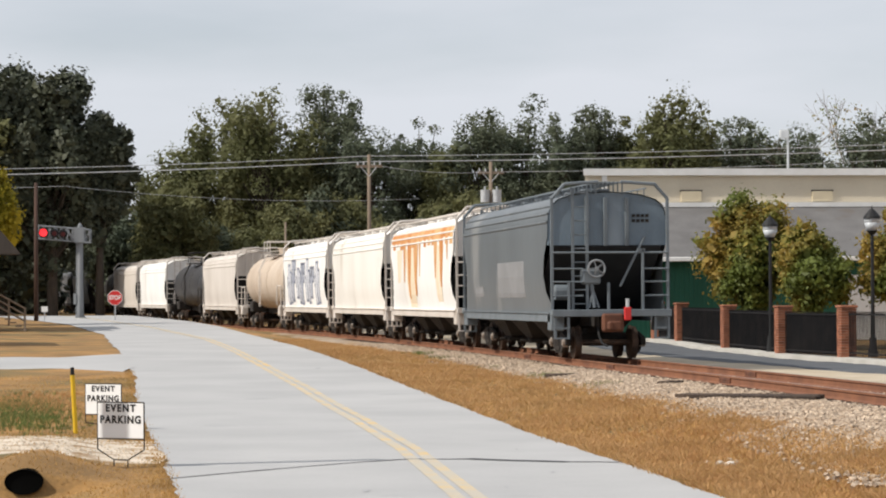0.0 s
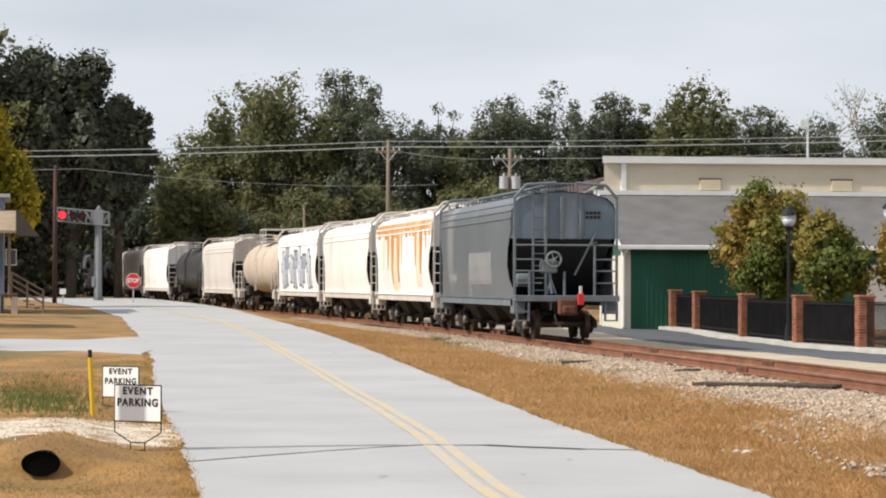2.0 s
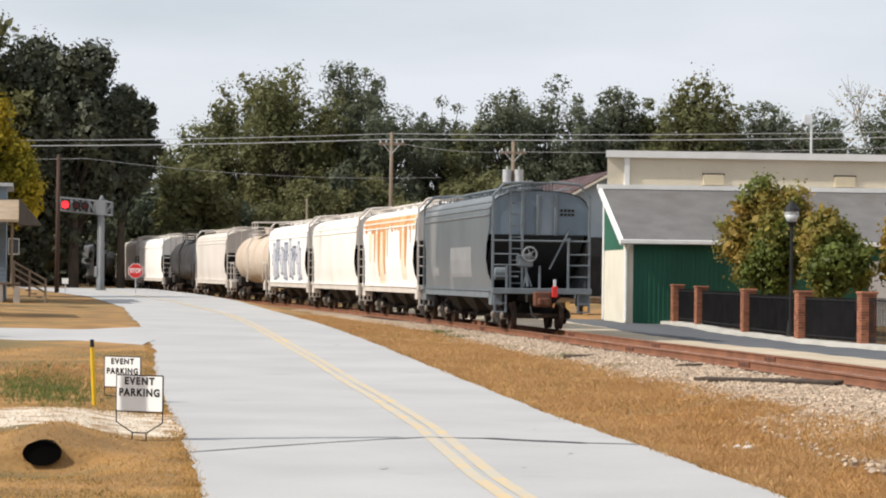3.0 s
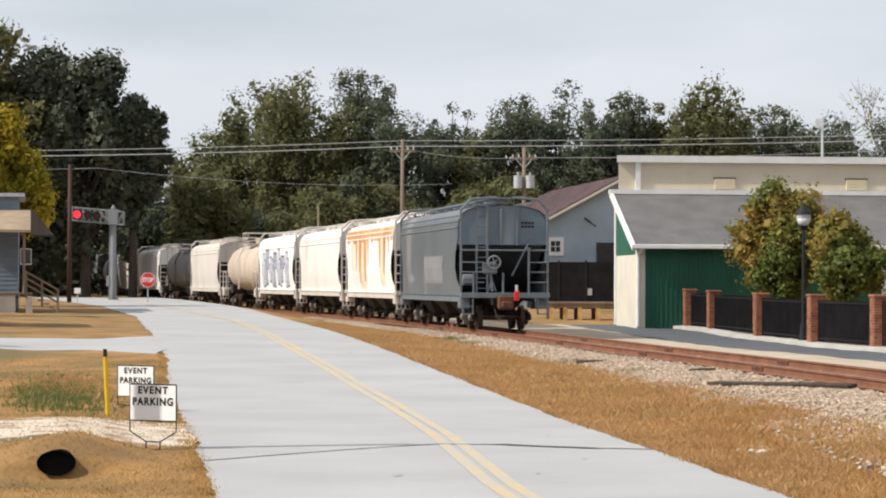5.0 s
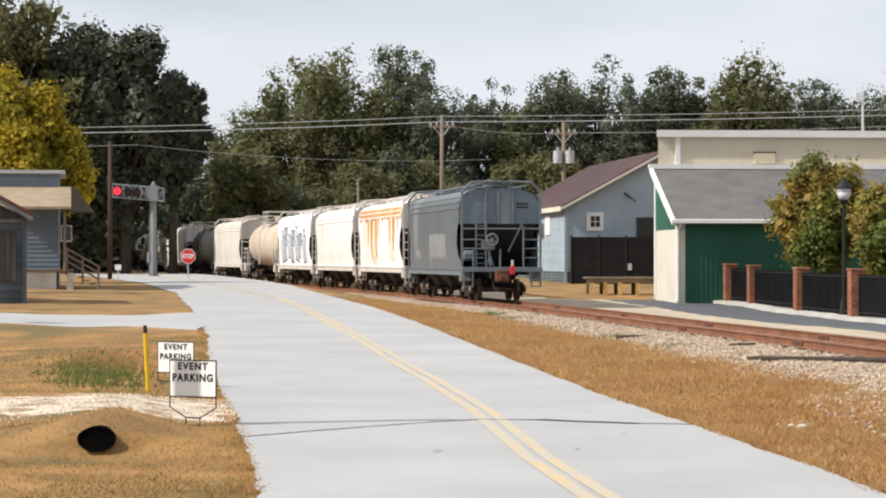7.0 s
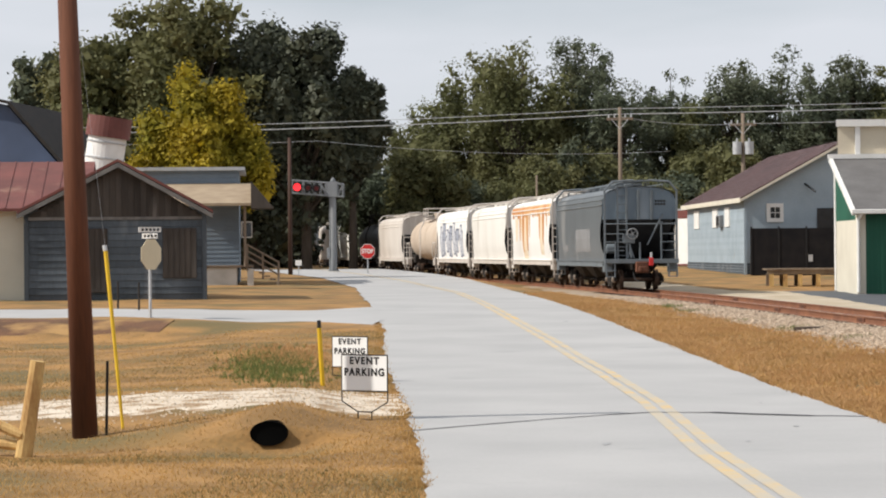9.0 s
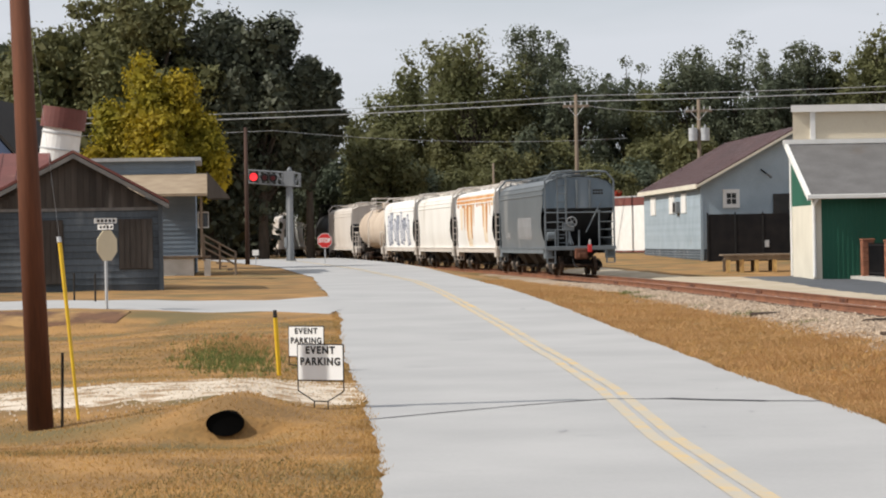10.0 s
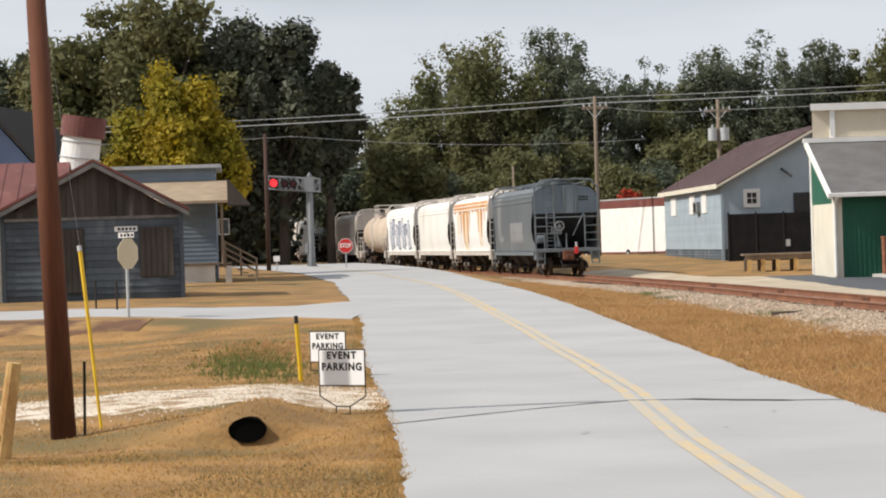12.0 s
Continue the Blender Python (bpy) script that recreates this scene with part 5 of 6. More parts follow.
utility_pole(-7.36, 30.0, 6.4, 0.158, 0.11, M["pole_wood"], "thick red-brown creosoted utility pole on the lawn", lean=-1.9)
utility_pole(-5.5, 181, 11.5, 0.17, 0.12, M["far_pole"], "grey wooden utility pole with a crossarm", 0.95)
utility_pole(3.44, 190, 11.4, 0.19, 0.13, M["far_pole"], "wooden utility pole with crossarm and two transformers", 1.0, transformers=True)
utility_pole(-25.78, 158, 8.7, 0.15, 0.11, M["dark_pole"], "slender brown pole beside the crossing")
utility_pole(-12.75, 200, 7.2, 0.10, 0.08, M["far_pole"], "thin grey pole before the woods")


def wire(pts, r, sag):
    vs, fs, n = [], [], 5
    line = []
    for a, b in zip(pts, pts[1:]):
        for i in range(13):
            u = i / 12
            p = Vector(a).lerp(Vector(b), u)
            p.z -= sag * 4 * u * (1 - u)
            line.append(p)
    for p in line:
        for k in range(n):
            a = 2 * math.pi * k / n
            vs.append((p.x, p.y + r * math.cos(a), p.z + r * math.sin(a)))
    fs = [(j * n + k, j * n + (k + 1) % n, (j + 1) * n + (k + 1) % n, (j + 1) * n + k) for j in range(len(line) - 1) for k in range(n)]
    tagged(raw("power_line", vs, fs, M["galv"]), "grey overhead power line", "power line", "overhead wires")


for dz, r in ((0.0, 0.024), (-0.40, 0.034)):
    wire([(-68, 181, 11.9 + dz), (-5.5, 181, 12.35 + dz), (68, 181, 14.7 + dz)], r, 0.6)
wire([(-5.6, 181, 11.8), (3.4, 190, 11.6), (40, 186, 12.5)], 0.018, 0.3)
wire([(-60, 175, 11.0), (-26.1, 172, 9.9), (-2, 190, 9.6)], 0.013, 0.5)
wire([(-7.56, 30.0, 6.2), (-7.33, 31.0, 2.15)], 0.006, 0.0)


def rod_thing(name, a, b, r, material, label, category, r2=None, seg=10, cap=None):
    ob = part(name, rod(nb(), a, b, r, r2, seg), material, None)
    tagged(ob, label, category)
    return ob


def guy_guard():
    m = empty("guy_guard", Matrix(), "yellow plastic guy-wire guard leaning by the utility pole", "guy guard")
    part("sleeve", rod(nb(), (-7.33, 31.0, 2.13), (-7.03, 30.6, gz(-7.03, 30.6) - 0.05), 0.027, 0.02, 10), M["yellow"], m)
    part("clamp", rod(nb(), (-7.335, 31.0, 2.13), (-7.345, 31.02, 2.2), 0.03), M["galv"], m)


guy_guard()
rod_thing("marker_stake", (-7.1, 30.0, gz(-7.1, 30) - 0.05), (-7.08, 30.0, 0.79), 0.018, M["black_steel"], "thin dark steel stake by the utility pole", "stake")


def gas_marker():
    x, y = -5.72, 38.5
    g = gz(x, y)
    m = empty("marker_post", pose(x, y, g, 0, -3, 0), "yellow utility marker post with a black top", "marker post")
    part("post", rod(nb(), (0, 0, -0.05), (0, 0, 0.90), 0.036, seg=12), M["yellow"], m)
    part("top", rod(nb(), (0, 0, 0.90), (0, 0, 1.02), 0.034, 0.03, 12), M["black"], m)


gas_marker()


def event_sign(x, y, z_bottom, z_top, label, frame_legs=True, tilt=0.0):
    g = gz(x + 0.3, y)
    m = empty("yard_sign", pose(x + 0.3, y, g, 0, tilt, -24), label, "yard sign", "parking signs")
    a, b = z_bottom - g, z_top - g
    plate = part("plate", box(nb(), -0.325, 0.325, -0.006, 0.006, a, b), M["plastic"], m, "white corrugated plastic plate")
    h = b - a
    text_mesh("lettering", "EVENT", 0.125, pose(0.0, -0.009, b - h * 0.15, 90), M["black"], plate, 0.002, 0.98, 1.25)
    text_mesh("lettering", "PARKING", 0.13, pose(0.0, -0.009, b - h * 0.48, 90), M["black"], plate, 0.002, 0.94, 1.2)
    fr = nb()
    r = 0.008
    for sx in (-1, 1):
        rod(fr, (sx * 0.333, 0, a - 0.14), (sx * 0.333, 0, b + 0.01), r, seg=6)
        rod(fr, (sx * 0.333, 0, a - 0.14), (sx * 0.10, 0, 0.10), r, seg=6)
        rod(fr, (sx * 0.10, 0, 0.10), (sx * 0.10, 0, -0.12), r, seg=6)
    rod(fr, (-0.333, 0, b + 0.01), (0.333, 0, b + 0.01), r, seg=6)
    rod(fr, (-0.333, 0, a - 0.01), (0.333, 0, a - 0.01), r, seg=6)
    for z in (0.10, 0.0):
        rod(fr, (-0.10, 0, z), (0.10, 0, z), r, seg=6)
    part("wire_frame", fr, M["black_steel"], m, "thin dark wire frame with a step")


event_sign(-4.36, 31.0, 0.37, 0.80, "white event parking yard sign on a wire frame")
event_sign(-5.80, 40.0, 0.26, 0.73, "white event parking yard sign standing behind another")


def octagon_sign(x, y, zc, r, face, back, name, label, lean=0.0, rz=0.0, lettering=True):
    g = gz(x, y)
    m = empty(name, pose(x, y, g, 0, lean, rz), label, "road sign")
    part("post", box(nb(), -0.035, 0.035, -0.02, 0.03, -0.2, zc - g + r * (0.9 if lettering else 1.0)), M["galv"], m)
    pts = [(r / math.cos(math.pi / 8) * math.cos(math.pi / 8 + k * math.pi / 4), zc - g + r / math.cos(math.pi / 8) * math.sin(math.pi / 8 + k * math.pi / 4)) for k in range(8)]
    pl = part("plate", prism(nb(), pts, 1, -0.05, -0.035), back, m)
    if lettering:
        pts2 = [(p[0] * 0.93, (p[1] - zc + g) * 0.93 + zc - g) for p in pts]
        part("face", prism(nb(), pts2, 1, -0.056, -0.05), face, pl, "red octagonal face")
        text_mesh("lettering", "STOP", r * 0.82, pose(0, -0.062, zc - g, 90), M["white"], pl, 0.003, 0.82)
    return m


octagon_sign(-20.82, 158, 2.22, 0.46, M["red"], M["white"], "stop_sign", "red octagonal stop sign at the crossing")
rear_sign = octagon_sign(-14.73, 67.0, 2.10, 0.41, M["galv"], M["beige_vent"], "stop_sign", "tan back of a stop sign under a street name plate", rz=62, lettering=False)
for nm, w, z, rz in (("name_plate", 0.32, 2.14, -30), ("name_plate", 0.24, 1.97, -80)):
    bm = box(nb(), -w, w, -0.008, 0.008, z - 0.07, z + 0.07)
    pl = part(nm, bm, M["white"], rear_sign, "white street name plate")
    pl.matrix_basis = pose(0, 0, 0.25, 0, 0, rz)
    for k in np.arange(-w * 0.75, w * 0.7, 0.11):
        part("name_bar", box(nb(), k, k + 0.07, -0.012, -0.008, z - 0.035, z + 0.035), M["black"], pl)


def gantry():
    x, y = -24.47, 168.0
    g = gz(x, y)
    m = empty("crossing_signal", pose(x, y, g), "galvanised cantilever crossing signal with red flashing lamps", "crossing signal")
    bm = rod(nb(), (0, 0, 0), (0, 0, 6.25), 0.24, 0.19, 16)
    rod(bm, (0, 0, 0.1), (0, 0, 0.16), 0.36, seg=16)
    for k in range(8):
        a = math.tau * k / 8
        rod(bm, (0.31 * math.cos(a), 0.31 * math.sin(a), 0.1), (0.31 * math.cos(a), 0.31 * math.sin(a), 0.26), 0.025, seg=6)
    part("mast", bm, M["galv_dull"], m)
    part("base", box(nb(), -0.4, 0.4, -0.4, 0.4, -0.2, 0.1, 0.04), M["concrete"], m)
    part("control_conduit", rod(nb(), (-0.24, -0.12, 0.1), (-0.2, -0.12, 5.2), 0.04, seg=8), M["galv_dull"], m)
    part("junction_box", box(nb(), -0.42, -0.2, -0.2, 0.12, 1.0, 1.7, 0.02), M["galv_dull"], m)

    def low(a):
        return 5.42 - 0.085 * (a + 2.8)
    bm = nb()
    for dz in (0.0, 0.86):
        for dy in (-0.3, 0.3):
            rod(bm, (-2.8, dy, low(-2.8) + dz), (0.7, dy, low(0.7) + dz), 0.055, seg=6)
    n = 9
    for i in range(n + 1):
        a = -2.8 + 3.5 * i / n
        for dy in (-0.3, 0.3):
            rod(bm, (a, dy, low(a)), (a, dy, low(a) + 0.86), 0.04, seg=5)
        for dz in (0, 0.86):
            rod(bm, (a, -0.3, low(a) + dz), (a, 0.3, low(a) + dz), 0.03, seg=5)
        if i < n:
            b = -2.8 + 3.5 * (i + 1) / n
            for dy in (-0.3, 0.3):
                rod(bm, (a, dy, low(a) + (0.86 if i % 2 else 0)), (b, dy, low(b) + (0 if i % 2 else 0.86)), 0.035, seg=5)
    part("truss_arm", bm, M["galv_dull"], m)
    bm = nb()
    for dy in (-0.3, 0.3):
        box(bm, -0.34, 0.34, dy - 0.05, dy + 0.05, low(0) - 0.06, low(0) + 0.96, 0.01)
    part("mast_collar", bm, M["galv_dull"], m)
    for x0, lit in ((-2.36, True), (-1.62, False), (-1.05, False)):
        z0 = low(x0) + 0.42
        u = part("lamp_unit", rod(nb(), (x0, -0.52, z0), (x0, -0.45, z0), 0.34 if lit else 0.27, seg=20), M["black"], m, "round black lamp backing")
        part("lens", rod(nb(), (x0, -0.58, z0), (x0, -0.52, z0), 0.26 if lit else 0.15, seg=18), M["red_lamp"] if lit else M["lens_off"], u, "red lamp lens")
        bm = nb()
        for k in range(9):
            a, b = math.pi * k / 9, math.pi * (k + 1) / 9
            rod(bm, (x0 + 0.28 * math.cos(a), -0.62, z0 + 0.28 * math.sin(a)), (x0 + 0.28 * math.cos(b), -0.62, z0 + 0.28 * math.sin(b)), 0.025, seg=5)
        part("visor", bm, M["black"], u)
    part("end_bracket", rod(nb(), (-3.05, -0.3, low(-2.8) + 0.62), (-2.8, -0.3, low(-2.8) + 0.62), 0.05, seg=6), M["galv_dull"], m)
    part("bell", rod(nb(), (0, 0, 6.25), (0, 0, 6.45), 0.16, 0.05, 12), M["galv_dull"], m)


gantry()


def small_sign():
    x, y = -25.1, 157.0
    g = gz(x, y)
    m = empty("small_sign", pose(x, y, g), "small white notice on a short stake", "sign")
    part("stake", box(nb(), -0.03, 0.03, 0, 0.04, -0.1, 0.8), M["galv"], m)
    part("plate", box(nb(), -0.2, 0.2, -0.03, 0, 0.6, 0.95), M["white"], m)


small_sign()
for x, y in ((-17.5, 75.0), (-16.4, 73.0)):
    rod_thing("delineator", (x, y, gz(x, y) - 0.1), (x, y, gz(x, y) + 0.85), 0.03, M["black_steel"], "thin dark stake by the side road", "stake")


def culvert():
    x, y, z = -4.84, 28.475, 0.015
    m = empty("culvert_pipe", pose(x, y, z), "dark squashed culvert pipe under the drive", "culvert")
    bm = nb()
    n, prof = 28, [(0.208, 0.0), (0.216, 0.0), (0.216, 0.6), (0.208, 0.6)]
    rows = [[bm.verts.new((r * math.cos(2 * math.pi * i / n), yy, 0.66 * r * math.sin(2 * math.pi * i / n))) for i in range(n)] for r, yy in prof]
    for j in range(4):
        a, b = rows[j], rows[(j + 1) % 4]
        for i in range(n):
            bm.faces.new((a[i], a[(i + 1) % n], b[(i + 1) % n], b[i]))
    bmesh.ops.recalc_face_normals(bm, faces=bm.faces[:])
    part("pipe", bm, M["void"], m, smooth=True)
    # a black disc just inside the mouth stands in for the pipe's shaded depth
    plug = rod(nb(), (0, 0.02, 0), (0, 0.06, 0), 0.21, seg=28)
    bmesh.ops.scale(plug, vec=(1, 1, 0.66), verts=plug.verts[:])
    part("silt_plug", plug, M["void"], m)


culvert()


def log_post():
    x, y = -7.6, 28.0
    g = gz(x, y)
    m = empty("log_rail", Matrix(), "peeled log post with a broken rail leaning by it", "log fence")
    part("post", rod(nb(), (x, y, g - 0.1), (-7.41, y, 0.88), 0.105, 0.085, 12), M["log"], m)
    part("rail", rod(nb(), (x - 0.9, y + 0.1, g + 0.62), (x + 0.02, y - 0.05, g + 0.25), 0.07, 0.06, 10), M["log"], m)
    part("rail", rod(nb(), (x - 0.9, y + 0.2, g + 0.2), (x + 0.06, y + 0.02, g + 0.12), 0.07, 0.06, 10), M["log"], m)


log_post()


# ---- trees ----
def leaves(centres, radii, count, size, rng, zmin=-1e9, flat=1.0, core=0.0):
    """Leaf clumps over many lobes, turned outwards from each lobe's middle; core is the share of larger clumps inside."""
    c, r = np.array(centres), np.array(radii)
    w = r ** 2
    out = []
    for n, near, far, k, loose in ((count, 0.55, 1.0, 1.0, 1.0), (int(count * core), 0.30, 0.74, 2.6, 1.2)):
        if not n:
            continue
        pick = rng.choice(len(c), n, p=w / w.sum())
        d = rng.normal(size=(n, 3))
        d /= np.linalg.norm(d, axis=1)[:, None]
        rad = r[pick] * (near + (far - near) * rng.random(n) ** 0.7) * (1 + 0.20 * rng.normal(size=n))
        p = c[pick] + d * rad[:, None] * np.array([1, 1, flat])
        face = d + np.array([0, 0, 0.25]) + loose * rng.normal(size=(n, 3)) * 0.6
        face /= np.linalg.norm(face, axis=1)[:, None]
        a = np.cross(face, rng.normal(size=(n, 3)))
        a /= np.linalg.norm(a, axis=1)[:, None]
        b = np.cross(face, a)
        s = size * k * rng.uniform(0.55, 1.3, n)[:, None]
        a, b = a * s, b * s * 0.75
        keep = p[:, 2] > zmin
        p, a, b = p[keep], a[keep], b[keep]
        out.append(np.stack([p - a, p - b * 0.8 + a * 0.1, p + a, p + b * 0.8 - a * 0.1], 1).reshape(-1, 3))
    return np.concatenate(out)


def tree(x, y, h, r, leaf, label, count=3500, size=0.4, seed=0, low=0.25, lobes=26, shape=1.0, lean=0.0, bark="bark", trunk=None, gaps=0.42, deep=1.0, spires=None, core=0.16):
    """A trunk with limbs and a crown of lobes; spires gives upright sub-crowns (dx, dy, top, radius) instead of one dome."""
    rng = np.random.default_rng(seed)
    g = gz(x, y) if y < 300 else 0.9
    m = empty("tree", pose(x, y, g - 0.15), label, "tree", "trees")
    bm = nb()
    tr = trunk or 0.02 * h + 0.05
    rod(bm, (0, 0, 0), (0.15 * r * lean, 0, h * 0.5), tr, tr * 0.6, 10)
    rod(bm, (0.15 * r * lean, 0, h * 0.5), (0.1 * r, 0, h * 0.82), tr * 0.6, tr * 0.15, 8)
    cs, rs = [], []
    mid_z, half = h * (1 + low) / 2, h * (1 - low) / 2
    for i in range(lobes):
        d = rng.normal(size=3)
        d /= np.linalg.norm(d)
        k = rng.uniform(0.15, 1.0) ** 0.45
        lr = r * rng.uniform(0.5 * gaps, gaps)
        if spires:
            sx, sy, top, sr = spires[i % len(spires)]
            u = rng.random() ** 0.8
            lr = min(max(lr, sr * 0.40), sr * 0.6)
            wid = sr * (1 - u ** 2.2) + 0.1
            c = (sx + d[0] * k * wid, sy + d[1] * k * wid, h * low + lr + (top - 2 * lr - h * low) * u)
        else:
            c = (d[0] * k * (r - lr * 0.5) * shape, d[1] * k * (r - lr * 0.5) * deep, mid_z + d[2] * k * max(0.1, half - lr * 0.6))
        cs.append(c)
        rs.append(lr)
        if not spires and k > 0.7:
            cs.append((c[0] * 0.72, c[1] * 0.72, mid_z + (c[2] - mid_z) * 0.72))
            rs.append(lr * 1.15)
        if i % 2 == 0:
            rod(bm, (0, 0, max(h * 0.15, c[2] * 0.6)), c, tr * 0.28, tr * 0.06, 5)
    part("trunk", bm, M[bark], m)
    quads("crown", leaves(cs, rs, count, size, rng, core=core), M[leaf], m)
    return m


def bare_tree(x, y, h, r, label, seed, leaf="leaf_turn", count=500):
    rng = random.Random(seed)
    m = empty("bare_tree", pose(x, y, gz(x, y)), label, "tree", "trees")
    bm = nb()

    def grow(p, d, ln, rad, depth):
        q = p + d * ln
        rod(bm, p, q, rad, rad * 0.65, 5)
        if depth == 0:
            return
        for _ in range(3):
            nd = (d + Vector((rng.uniform(-1, 1), rng.uniform(-1, 1), rng.uniform(-0.2, 0.7))) * 0.62).normalized()
            grow(p.lerp(q, rng.uniform(0.55, 1.0)), nd, ln * rng.uniform(0.6, 0.8), rad * 0.6, depth - 1)
    grow(Vector((0, 0, 0)), Vector((0.02, 0, 1)), h * 0.36, 0.25, 5)
    part("branchwork", bm, M["bare_bark"], m)
    if count:
        g = np.random.default_rng(seed)
        cs = [(g.uniform(-r, r) * 0.7, g.uniform(-r, r) * 0.5, h * g.uniform(0.5, 0.95)) for _ in range(14)]
        quads("crown", leaves(cs, [r * 0.35] * 14, count, 0.16, g), M[leaf], m)


def plant_woods():
    # tall trees behind the track, tops as they stand against the sky
    back = [(-25.0, 13.5, 4.2, "leaf_olive"), (-21.0, 18.6, 4.6, "leaf_olive"), (-16.2, 20.6, 5.0, "leaf_olive"), (-10.6, 20.3, 3.3, "leaf_pine"), (-12.6, 16.0, 3.4, "leaf_olive"), (-6.8, 16.0, 3.6, "leaf_pine"),
            (-2.2, 16.6, 2.8, "leaf_pine"), (0.6, 14.4, 2.8, "leaf_olive"), (3.4, 17.8, 3.4, "leaf_pine"), (7.3, 18.8, 3.5, "leaf_pine"), (10.9, 16.6, 2.8, "leaf_pine"), (13.8, 18.1, 2.7, "leaf_pine"),
            (17.0, 17.4, 2.9, "leaf_olive"), (20.6, 18.6, 4.4, "leaf_olive"), (27.2, 17.0, 3.2, "leaf_pine"), (33.2, 16.0, 3.8, "leaf_pine"), (38.6, 17.0, 4.0, "leaf_pine"), (45, 18.5, 5, "leaf_olive"), (53, 19, 5, "leaf_pine"),
            (24.0, 14.8, 3.2, "leaf_pine"), (30.3, 14.0, 3.0, "leaf_olive")]
    for i, (x, h, r, lf) in enumerate(back):
        olive = lf == "leaf_olive"
        tree(x, 230 + 3 * math.sin(i * 2.3), h + 1.5, r * (1.25 if olive else 1.42), lf, "broad olive-green tree in the wood" if olive else "tall tree with grey-green needles in the wood",
             17000, 0.145, i + 1, 0.10 if olive else 0.20, 95, gaps=0.29 if olive else 0.25, deep=0.7, core=0.14 if olive else 0.04)
    for i in range(24):
        x = -28 + i * 2.9 + math.sin(i * 1.7)
        tree(x, 214 + 3 * math.cos(i * 1.9), 10.0 + 2.2 * math.sin(i * 1.3), 3.6, "leaf_olive" if i % 3 else "leaf_pine", "lower olive-green tree at the edge of the wood", 11000, 0.15, 60 + i, 0.0, 46, gaps=0.38, deep=0.7)
    # dark evergreens at the crossing, whose shade lies over the track beyond it
    # the last two are added behind the others to keep sun off a white car
    for i, (x, y, h, r, low) in enumerate(((-36.3, 205, 22.8, 7.1, 0.03), (-31.8, 203, 21.0, 5.3, 0.12), (-44.6, 205, 23.4, 6.7, 0.03), (-28.1, 204, 17.2, 3.2, 0.42), (-49.0, 203, 21.1, 6.7, 0.03),
                                           (-54.3, 212, 15.2, 5.0, 0.03), (-40.7, 201, 23.8, 6.5, 0.03), (-46.5, 238, 20.0, 6.5, 0.03), (-52.0, 253, 20.0, 7.0, 0.03))):
        olive = i in (2, 4, 6)
        tree(x, y, h, r, "leaf_olive" if olive else "leaf_dark", "tall olive-green tree behind the dark evergreens" if olive else "dense dark evergreen beside the crossing", 26000, 0.185, 100 + i, low, 110, gaps=0.30, deep=0.8, core=0.25)
    for i, (x, h) in enumerate(((-57, 20), (-66, 17), (-61, 15), (-53, 14))):
        tree(x, 215, h, 3.2, "leaf_pine", "thin pine at the edge of the wood", 2600, 0.3, 120 + i, 0.3, 26)
    tree(-28.2, 140, 12.6, 4.5, "leaf_yellow", "golden yellow autumn tree behind the house", 26000, 0.125, 131, 0.30, 190, gaps=0.26,
         spires=((-0.4, 0, 12.7, 2.0), (1.6, 0.5, 12.0, 1.7), (-2.3, -0.3, 10.3, 1.7), (3.0, 0.2, 9.3, 1.3), (0.4, -1.2, 9.8, 2.2), (-3.3, 0.6, 7.4, 1.2), (0.6, 1.2, 11.4, 1.8)))
    # trees along the lane
    tree(11.75, 95.5, 6.2, 2.3, "leaf_turn", "street tree with green leaves turning orange", 17000, 0.085, 141, 0.16, 60, gaps=0.36)
    tree(13.7, 92.5, 5.0, 1.75, "leaf_turn", "small street tree turning yellow-orange", 11000, 0.085, 142, 0.2, 44, gaps=0.38)
    tree(16.9, 92.0, 5.6, 1.9, "leaf_turn", "street tree with green leaves turning orange", 11000, 0.085, 143, 0.16, 50, gaps=0.38)
    for i, (x, h, r) in enumerate(((17.0, 18.2, 3.6), (21.5, 18.9, 3.6), (38.5, 20.8, 4.2), (28.5, 17.6, 2.4))):
        bare_tree(x, 236, h, r, "half-bare pale tree above the wood", 150 + i)
    tree(-3.4, 205, 5.6, 1.5, "leaf_red", "small red autumn tree beyond the trailer", 1600, 0.22, 160, 0.2, 18)
    # dark undergrowth that closes the view below the evergreens
    rng = np.random.default_rng(7)
    cs = [(rng.uniform(-72, -27), rng.uniform(222, 234), rng.uniform(0.5, 10)) for _ in range(170)]
    cs = [c for c in cs if abs(c[0] - cx(c[1])) > 4.6] + [(rng.uniform(-72, -40), rng.uniform(324, 330), rng.uniform(0.5, 13)) for _ in range(90)]
    v = leaves(cs, [2.8] * len(cs), 44000, 0.42, rng, 0.3, core=0.3)
    tagged(quads("undergrowth", v, M["leaf_dark"]), "dark undergrowth in deep shade beyond the crossing", "undergrowth", kind="stuff")
    cs = [(rng.uniform(-24, 60), rng.uniform(238, 246), rng.uniform(0.5, 6.5)) for _ in range(170)]
    v = leaves(cs, [2.6] * 170, 30000, 0.4, rng, 0.3)
    tagged(quads("far_woods", v, M["leaf_pine"]), "dim woods closing the distance", "woods", kind="stuff")


plant_woods()


